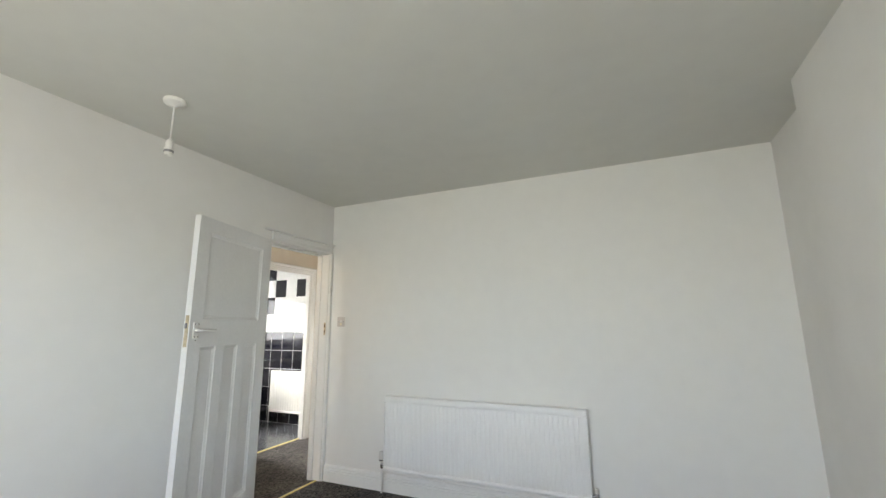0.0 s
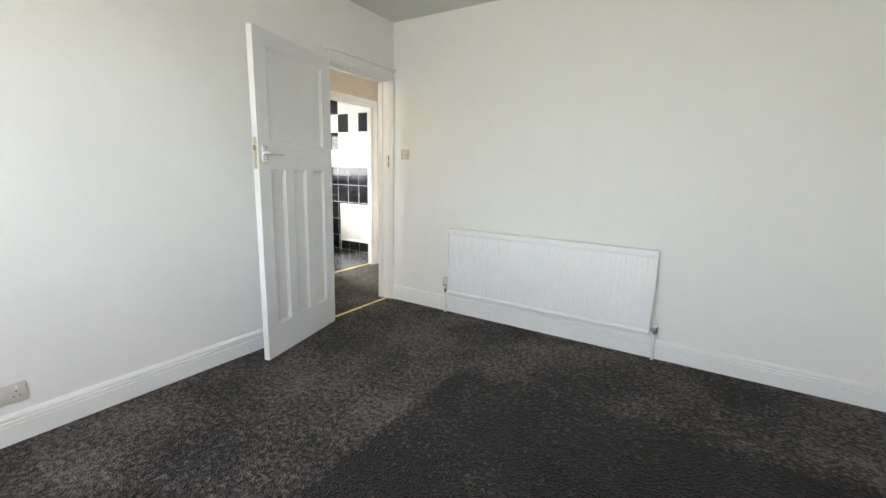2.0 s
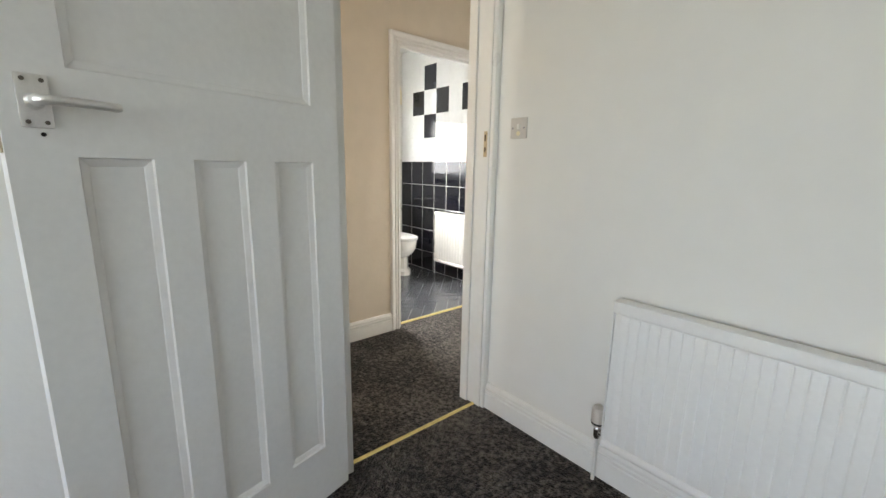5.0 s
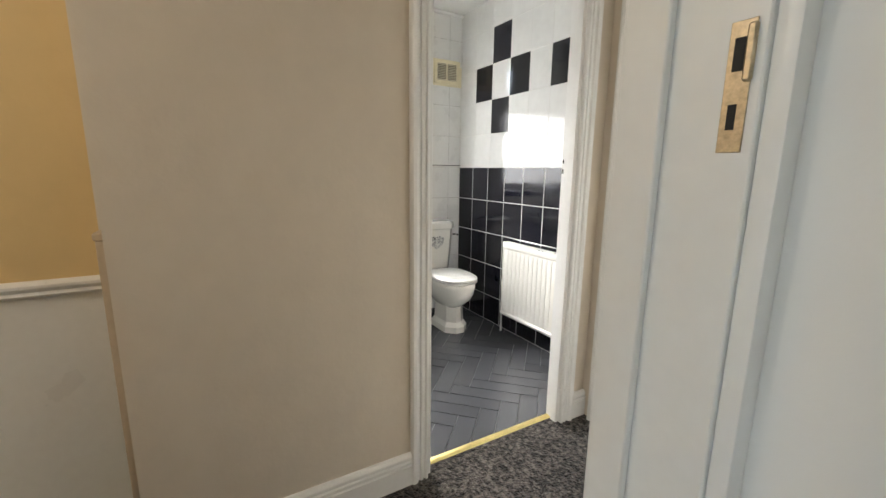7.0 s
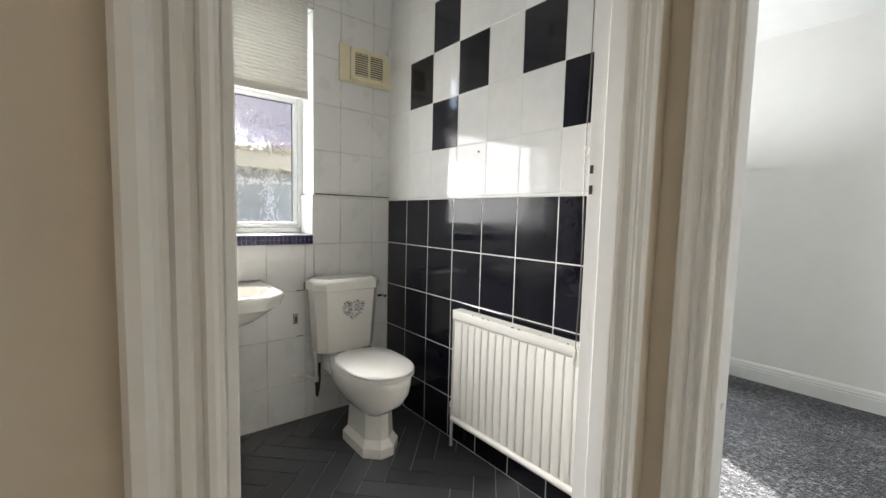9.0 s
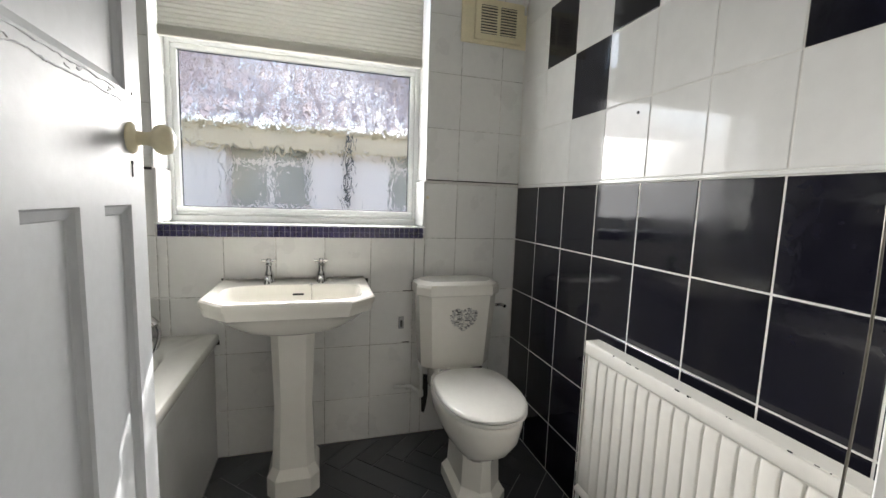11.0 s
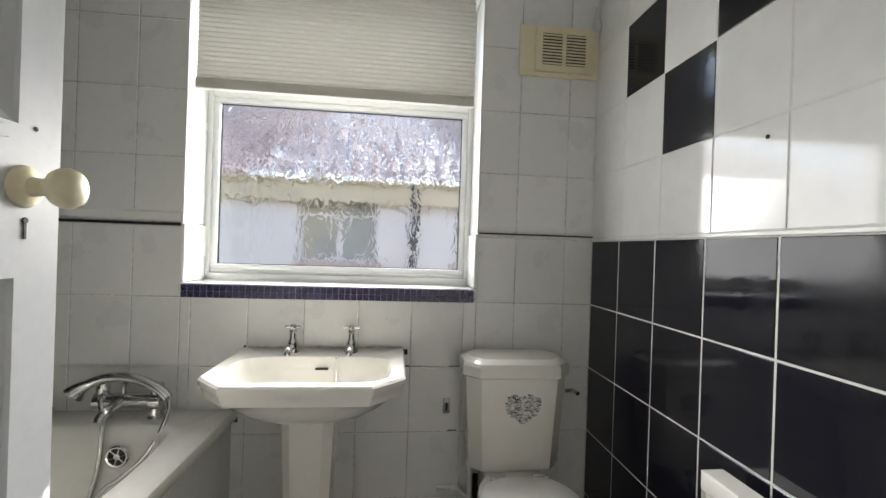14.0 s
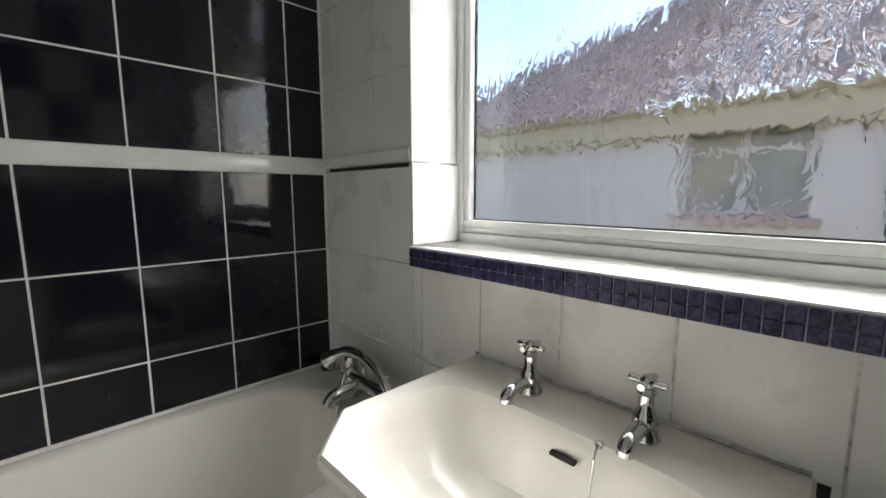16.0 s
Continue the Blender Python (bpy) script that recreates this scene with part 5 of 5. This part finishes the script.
# small wall fittings
cut = thing("pipe_hole", (WX, 1.02, 0.1), "dark broken hole in the tiles behind the toilet", "pipe hole")
ph = [(1.044, 0.110), (1.058, 0.100), (1.068, 0.14), (1.075, 0.20), (1.074, 0.300), (1.046, 0.306), (1.036, 0.25), (1.042, 0.17)]
shape("hole", rings([[Vector((x, y, z)) for y, z in ph] for x in (WX - 0.001, WX + 0.0012)]), DARK, cut, 0)
shape("pipe", joined(rod((WX + 0.012, 0.900, 0.257), (WX + 0.012, 0.990, 0.252), 0.0085, 10), turned([(0.011, 0.958), (0.014, 0.962), (0.014, 0.982), (0.011, 0.986)], (WX + 0.013, 0, 0.253), "y", 10)), PIPEW, cut)
fit1 = thing("wall_bracket", (WX, 0.930, 0.577), "small rusty bracket fixed to the tiles", "bracket")
box("plate", (WX, 0.917, 0.548), (WX + 0.010, 0.943, 0.606), STEEL, fit1, 0.002)
box("mark", (WX + 0.010, 0.925, 0.558), (WX + 0.0112, 0.935, 0.590), DARK, fit1)
fit2 = thing("wall_hook", (WX, 1.452, 1.98), "small white plastic hook in the tiled corner", "hook")
pipe_clip = joined(rod((WX + 0.012, 1.497, 2.06), (WX + 0.012, 1.497, 2.20), 0.006), turned([(0.012, 2.10), (0.016, 2.105), (0.016, 2.135), (0.012, 2.14)], (WX + 0.014, 1.495, 0), "z", 12))
shape("pipe", pipe_clip, PIPEW, fit2)
chip = thing("chipped_joint", (WX, 0.87, 0.73), "dark chipped joints between the white wall tiles", "chipped joint")
parts_of("chip", [cuboid((WX - 0.001, y0, z0), (WX + 0.0012, y1, z1)) for y0, y1, z0, z1 in
                  ((0.756, 0.770, 0.776, 0.797), (0.757, 0.778, 0.729, 0.734), (0.936, 0.984, 0.7295, 0.7335), (0.9775, 0.9815, 0.735, 0.776), (0.938, 0.972, 0.4755, 0.4795),
                   (0.156, 0.168, 0.800, 0.808), (0.128, 0.142, 0.518, 0.538))], DARK, chip, 0)
patch = thing("filler_patch", (WX, 1.044, 1.180), "small olive-brown filler patch on a white tile", "filler patch")
shape("patch", turned([(0.0075, 0.0), (0.0075, 0.0012), (0.004, 0.0018)], (WX, 1.044, 1.180), "x", 9), YELLOWED, patch)
hole = thing("screw_hole", (-2.065, NY, 1.462), "small dark drilled hole in a white tile", "screw hole")
shape("plug", turned([(0.005, 0.0), (0.005, -0.002), (0.002, -0.0025)], (-2.065, NY, 1.462), "y", 10), DARK, hole)


# ---- outside ----
tagged(box("ground", (-600, -600, -2.95), (600, 600, -2.75), GRASS), "plain garden ground far below the window", "ground", kind="structure")
house = thing("neighbour_house", (-10.5, 0.1, -2.75), "pale rendered neighbouring house with a clay tiled hipped roof", "house")
HX0, HX1, HY0, HY1, HE = -14.0, -7.0, -5.2, 5.4, 1.92
hw_open = [(-0.64, 0.42, 0.97, 1.90), (1.50, 2.56, 0.97, 1.90)]
w = wall("wall", "x", HX1 - 0.25, HX1, (HY0, HY1), -2.75, HE, RENDER, hw_open)
for key in ("label", "category", "kind"):
    del w[key]
w.parent, w.location = house, -house.location
box("side_wall", (HX0, HY0, -2.75), (HX1 - 0.25, HY0 + 0.25, HE), RENDER, house)
box("side_wall", (HX0, HY1 - 0.25, -2.75), (HX1 - 0.25, HY1, HE), RENDER, house)
box("back_wall", (HX0, HY0 + 0.25, -2.75), (HX0 + 0.25, HY1 - 0.25, HE), RENDER, house)
for a, b, c, d in hw_open:
    m = (a + b) / 2
    bars = ((a, b, c, c + 0.045), (a, b, d - 0.045, d), (a, a + 0.045, c + 0.045, d - 0.045), (b - 0.045, b, c + 0.045, d - 0.045), (m - 0.035, m + 0.035, c + 0.045, d - 0.045),
            (a + 0.045, m - 0.035, 1.575, 1.625), (m + 0.035, b - 0.045, 1.575, 1.625))
    shape("window_frame", joined(*[cuboid((HX1 - 0.16, y0, z0), (HX1 - 0.10, y1, z1), 0.005, 1) for y0, y1, z0, z1 in bars]), RENDER, house)
    box("window_glass", (HX1 - 0.135, a + 0.045, c + 0.045), (HX1 - 0.125, b - 0.045, d - 0.045), PANEG, house)
    box("window_sill", (HX1 - 0.10, a - 0.06, 0.89), (HX1 + 0.10, b + 0.06, 0.97), ROOFT, house, 0.01)
# eaves
box("fascia", (HX1 + 0.005, HY0 - 0.3, HE - 0.16), (HX1 + 0.15, HY1 + 0.3, HE + 0.16), FASCIA, house, 0.01)
shape("gutter", tube([Vector((HX1 + 0.20, HY0 - 0.3, HE + 0.12)), Vector((HX1 + 0.20, HY1 + 0.3, HE + 0.12))], 0.035, 10), FASCIA, house)
shape("drainpipe", joined(tube(smooth_path([(HX1 + 0.20, 0.92, HE + 0.08), (HX1 + 0.19, 0.92, HE - 0.10), (HX1 + 0.08, 0.92, HE - 0.24), (HX1 + 0.05, 0.92, HE - 0.5), (HX1 + 0.05, 0.92, -2.7)]), 0.036, 10),
                          *[cuboid((HX1, 0.87, z), (HX1 + 0.10, 0.97, z + 0.04)) for z in (1.3, 0.6, -0.4)]), PIPE, house)
# hipped roof in overlapping courses of tiles
apex = Vector((-10.5, 0.1, 4.75))
def slope(e0, e1, courses, name):
    """Courses of uneven tiles from the eaves edge e0..e1 up to the apex."""
    e0, e1 = Vector(e0), Vector(e1)
    up = (apex - (e0 + e1) / 2)
    nrm = (e1 - e0).cross(up).normalized()
    if nrm.z < 0:
        nrm = -nrm
    verts, faces = [], []
    rg = random.Random(7)
    for c in range(courses):
        s0, s1 = c / courses, min(1.0, (c + 1.25) / courses)
        a0, b0, a1, b1 = e0.lerp(apex, s0), e1.lerp(apex, s0), e0.lerp(apex, s1), e1.lerp(apex, s1)
        length = (b0 - a0).length
        n = max(1, int(length / 0.24))
        for k in range(n):
            t0, t1 = k / n, (k + 1) / n - 0.012 / max(length, 0.3)
            lift = 0.035 + rg.uniform(-0.008, 0.016)
            m = (t0 + t1) / 2
            row = [a0.lerp(b0, t0) + nrm * (lift - 0.022), a0.lerp(b0, m) + nrm * (lift + 0.018), a0.lerp(b0, t1) + nrm * (lift - 0.022)]
            top = [a1.lerp(b1, t0) - nrm * 0.004, a1.lerp(b1, m) + nrm * 0.010, a1.lerp(b1, t1) - nrm * 0.004]
            low = [p - nrm * 0.03 for p in row]
            i = len(verts)
            verts += low + row + top
            faces += [[i, i + 1, i + 4, i + 3], [i + 1, i + 2, i + 5, i + 4], [i + 3, i + 4, i + 7, i + 6], [i + 4, i + 5, i + 8, i + 7]]
    ob = mesh_object(name, verts, faces, ROOFT, house)
    return tagged(ob, "weathered pinkish clay roof tiles in courses", kind="stuff")


E0, E1, E2, E3 = (HX1 + 0.26, HY0 - 0.35, HE + 0.15), (HX1 + 0.26, HY1 + 0.35, HE + 0.15), (HX0 - 0.4, HY1 + 0.35, HE + 0.15), (HX0 - 0.4, HY0 - 0.35, HE + 0.15)
slope(E0, E1, 26, "roof_tiles")
slope(E3, E0, 22, "roof_tiles")
slope(E1, E2, 22, "roof_tiles")
for e in (E0, E1):
    e = Vector(e)
    shape("hip_ridge", tube([e.lerp(apex, k / 18) + Vector((0, 0, 0.05 + 0.012 * (k % 2))) for k in range(19)], 0.085, 8), ROOFT, house)

# ---- pieces of the tiled walls and the plank floor ----
tile_cache = {}


def tile_mesh(kind, w, h, mat, t=0.008):
    """A slab with a softened front edge: local x is across, y is up, z is out of the wall."""
    key = (kind, round(w, 4), round(h, 4), mat.name)
    if key not in tile_cache:
        b = 0.0022
        lo = [(0, 0, 0), (w, 0, 0), (w, h, 0), (0, h, 0)]
        mid = [(x, y, t - 0.0013) for x, y, _ in lo]
        top = [(b, b, t), (w - b, b, t), (w - b, h - b, t), (b, h - b, t)]
        faces = [[k, (k + 1) % 4, 4 + (k + 1) % 4, 4 + k] for k in range(4)] + [[4 + k, 4 + (k + 1) % 4, 8 + (k + 1) % 4, 8 + k] for k in range(4)] + [[8, 9, 10, 11]]
        me = bpy.data.meshes.new(kind)
        me.from_pydata(lo + mid + top, [], faces)
        me.materials.append(mat)
        tile_cache[key] = me
    return tile_cache[key]


rt = random.Random(11)


def lay(parent, origin, across, out, u0, u1, z0, z1, mat, joint=0.003, name="tile"):
    """One tile on a wall whose backing passes through origin; a hair of unevenness in its seat."""
    w, h = u1 - u0 - joint, z1 - z0 - joint
    if w < 0.008 or h < 0.008:
        return
    ob = new(name, tile_mesh(name, w, h, mat))
    across, out = Vector(across), Vector(out)
    up = Vector((0, 0, 1))
    p = Vector(origin) + across * (u0 + joint / 2) + up * (z0 + joint / 2)
    m = Matrix((across, up, across.cross(up))).transposed().to_4x4()
    m.translation = p + out * rt.uniform(-0.0002, 0.0004)
    tip = Matrix.Rotation(rt.uniform(-0.0012, 0.0012), 4, "X") @ Matrix.Rotation(rt.uniform(-0.0012, 0.0012), 4, "Y")
    ob.matrix_world = m @ tip
    ob.parent = parent
    return ob


def spans(lo, hi, marks):
    c = [lo] + [m for m in marks if lo + 0.004 < m < hi - 0.004] + [hi]
    return list(zip(c[:-1], c[1:]))


by_name = {o.name: o for o in scene.objects}
WW, NW, SW = by_name["wall_bathroom_window"], by_name["wall_bathroom_north"], by_name["wall_bathroom_south"]
low_rows = [0.215, 0.472, 0.728, 0.986]
high_rows = [1.503, 1.753, 2.009, 2.264]
# window wall: across runs to -y when seen from inside, so tiles face +x
wy = [-0.449 + 0.205 * k for k in range(10)]
for z0, z1 in spans(0.0, 1.248, low_rows):
    for a, b in spans(SY, NY, wy):
        for c, d in spans(a, b, [RY0, RY1]):
            if z1 > 0.99 and c > RY0 - 0.001 and d < RY1 + 0.001:
                if z0 < 0.985:
                    lay(WW, (WX - 0.008, 0, 0), (0, 1, 0), (1, 0, 0), c, d, z0, 0.986, TILEP)
                continue
            lay(WW, (WX - 0.008, 0, 0), (0, 1, 0), (1, 0, 0), c, d, z0, z1, TILEP)
for z0, z1 in spans(1.262, H, high_rows):
    for a, b in spans(SY, NY, wy):
        for c, d in spans(a, b, [RY0, RY1]):
            zz0 = z0
            if c > RY0 - 0.001 and d < RY1 + 0.001:
                if z1 <= RZ1:
                    continue
                zz0 = max(z0, RZ1 + 0.004)
            lay(WW, (WX - 0.008, 0, 0), (0, 1, 0), (1, 0, 0), c, d, zz0, z1, TILEP)
# black and white wall
nx = [-2.660, -2.450, -2.241, -2.031, -1.819, -1.609, -1.400]
hx_ = [-2.641, -2.430, -2.222, -2.015, -1.815, -1.608, -1.401]
for z0, z1 in spans(0.0, 1.246, low_rows):
    for a, b in spans(WX, BX, nx):
        lay(NW, (0, NY + 0.008, 0), (1, 0, 0), (0, -1, 0), a, b, z0, z1, TILEB, 0.0050)
black = {(1, 2), (2, 1), (2, 3), (3, 2), (5, 2), (6, 1), (6, 3), (7, 2)}
for r, (z0, z1) in enumerate(spans(1.258, H, high_rows)):
    for c, (a, b) in enumerate(spans(WX, BX, hx_)):
        lay(NW, (0, NY + 0.008, 0), (1, 0, 0), (0, -1, 0), a, b, z0, z1, TILEB if (c, r) in black else TILEW, 0.0024)
# bath wall
sx = [-2.748, -2.541, -2.328, -2.120, -1.910, -1.702, -1.494, -1.286]
for rows in (spans(TZ - 0.002, 1.243, low_rows), spans(1.293, H, [1.510, 1.765, 2.020, 2.275])):
    for z0, z1 in rows:
        for a, b in spans(WX, BX, sx):
            lay(SW, (0, SY - 0.008, 0), (-1, 0, 0), (0, 1, 0), -b, -a, z0, z1, TILEB, 0.0046)

# dado trims between the rows
def trim_strip(p0, p1, out, z, h, proud, mat, label):
    ob = shape("trim", moulding([(0, 0), (proud * 0.7, 0), (proud, h * 0.2), (proud, h * 0.8), (proud * 0.7, h), (0, h)], (*p0, z), (*p1, z), out), mat, smooth=30)
    return tagged(ob, label, "tile trim", kind="structure")


trim_strip((WX - 0.008, 1.036), (WX - 0.008, NY), (1, 0, 0), 1.248, 0.013, 0.012, GROUT, "thin grey-white tile trim at dado height")
trim_strip((WX - 0.008, SY), (WX - 0.008, -0.078), (1, 0, 0), 1.262, 0.040, 0.016, TILEW, "white border tile strip at dado height")
tagged(box("trim", (WX - 0.006, SY + 0.05, 1.249), (WX + 0.0085, -0.080, 1.258), DARK), "dark open joint under the border strip", "tile trim", kind="structure")
tagged(box("trim", (WX + 0.004, 1.040, 1.2600), (WX + 0.0060, NY, 1.2650), DARK), "dark joint above the tile trim", "tile trim", kind="structure")
trim_strip((WX, NY + 0.008), (BX, NY + 0.008), (0, -1, 0), 1.246, 0.012, 0.011, TILEW, "thin white tile trim at dado height")
trim_strip((WX, SY - 0.008), (BX, SY - 0.008), (0, 1, 0), 1.245, 0.046, 0.014, TILEW, "white border tile strip at dado height")
trim_strip((WX - 0.002, SY), (WX - 0.002, -0.02), (1, 0, 0), 0.728, 0.006, 0.010, TILEW, "white sealed joint above the bath end")
tagged(shape("trim", tube([Vector((WX + 0.002, SY + 0.002, z)) for z in (TZ + 0.003, 1.0, 1.6, 2.1, H)], 0.005, 6), GROUT), "white sealant in the tiled corner", "tile trim", kind="structure")
tagged(shape("trim", tube([Vector((WX + 0.001, NY - 0.001, z)) for z in (1.26, 1.6, 2.1, H)], 0.004, 6), GROUT), "white sealant in the tiled corner", "tile trim", kind="structure")
tagged(shape("trim", moulding([(0, 0), (0.012, 0), (0.020, 0.008), (0.020, 0.022), (0, 0.024)], (WX, SY, H - 0.024), (WX, NY, H - 0.024), (1, 0, 0)), CEILW, smooth=30), "white ceiling edge trim", "trim", kind="structure")

# herringbone planks laid on the diagonal
FL = by_name["floor_bathroom"]
PW, PL, J = 0.0965, 0.386, 0.0042


def clip_poly(poly, lo, hi):
    for ax, lim, sgn in ((0, lo[0], 1), (0, hi[0], -1), (1, lo[1], 1), (1, hi[1], -1)):
        out = []
        for i, p in enumerate(poly):
            s = poly[i - 1]
            ip, is_ = (p[ax] - lim) * sgn >= 0, (s[ax] - lim) * sgn >= 0
            if ip != is_:
                t = (lim - s[ax]) / (p[ax] - s[ax])
                out.append((s[0] + (p[0] - s[0]) * t, s[1] + (p[1] - s[1]) * t))
            if ip:
                out.append(p)
        poly = out
        if len(poly) < 3:
            return []
    return poly


def plank(poly, mat):
    n = len(poly)
    cx, cy = sum(p[0] for p in poly) / n, sum(p[1] for p in poly) / n
    z = 0.0
    def inset(p, d):
        v = Vector((p[0] - cx, p[1] - cy))
        return v * (1 - d / max(v.length, 0.02))
    low = [(p[0] - cx, p[1] - cy, -0.006) for p in poly]
    mid = [(p[0] - cx, p[1] - cy, -0.001) for p in poly]
    top = [(*inset(p, 0.0012), 0.0) for p in poly]
    faces = [[k, (k + 1) % n, n + (k + 1) % n, n + k] for k in range(n)] + [[n + k, n + (k + 1) % n, 2 * n + (k + 1) % n, 2 * n + k] for k in range(n)] + [[2 * n + k for k in range(n)]]
    me = bpy.data.meshes.new("plank")
    me.from_pydata(low + mid + top, [], faces)
    me.materials.append(mat)
    ob = new("plank", me)
    ob.location = (cx, cy, z)
    ob.parent = FL
    return ob


ang = radians(45)
ca, sa = math.cos(ang), math.sin(ang)
ox, oy = -1.563, 0.640
lo, hi = (WX, 0.125), (-1.150, NY)
for i in range(-30, 30):
    for j in range(-8, 8):
        # each step moves one plank width along the run and one up
        for kind in (0, 1):
            x0 = i * PW + j * 2 * PL
            y0 = i * PW
            if kind == 0:
                rect = (x0, y0, x0 + PL, y0 + PW)
            else:
                rect = (x0 + PL, y0 - PL + PW, x0 + PL + PW, y0 + PW)
            g = J / 2
            x0_, y0_, x1_, y1_ = rect[0] + g, rect[1] + g, rect[2] - g, rect[3] - g
            pts = [(ox + (x * ca - y * sa), oy + (x * sa + y * ca)) for x, y in ((x0_, y0_), (x1_, y0_), (x1_, y1_), (x0_, y1_))]
            poly = clip_poly(pts, lo, hi)
            if len(poly) < 3:
                continue
            area = abs(sum(poly[k][0] * poly[k - 1][1] - poly[k - 1][0] * poly[k][1] for k in range(len(poly)))) / 2
            if area > 0.0004:
                plank(poly, VINYL)
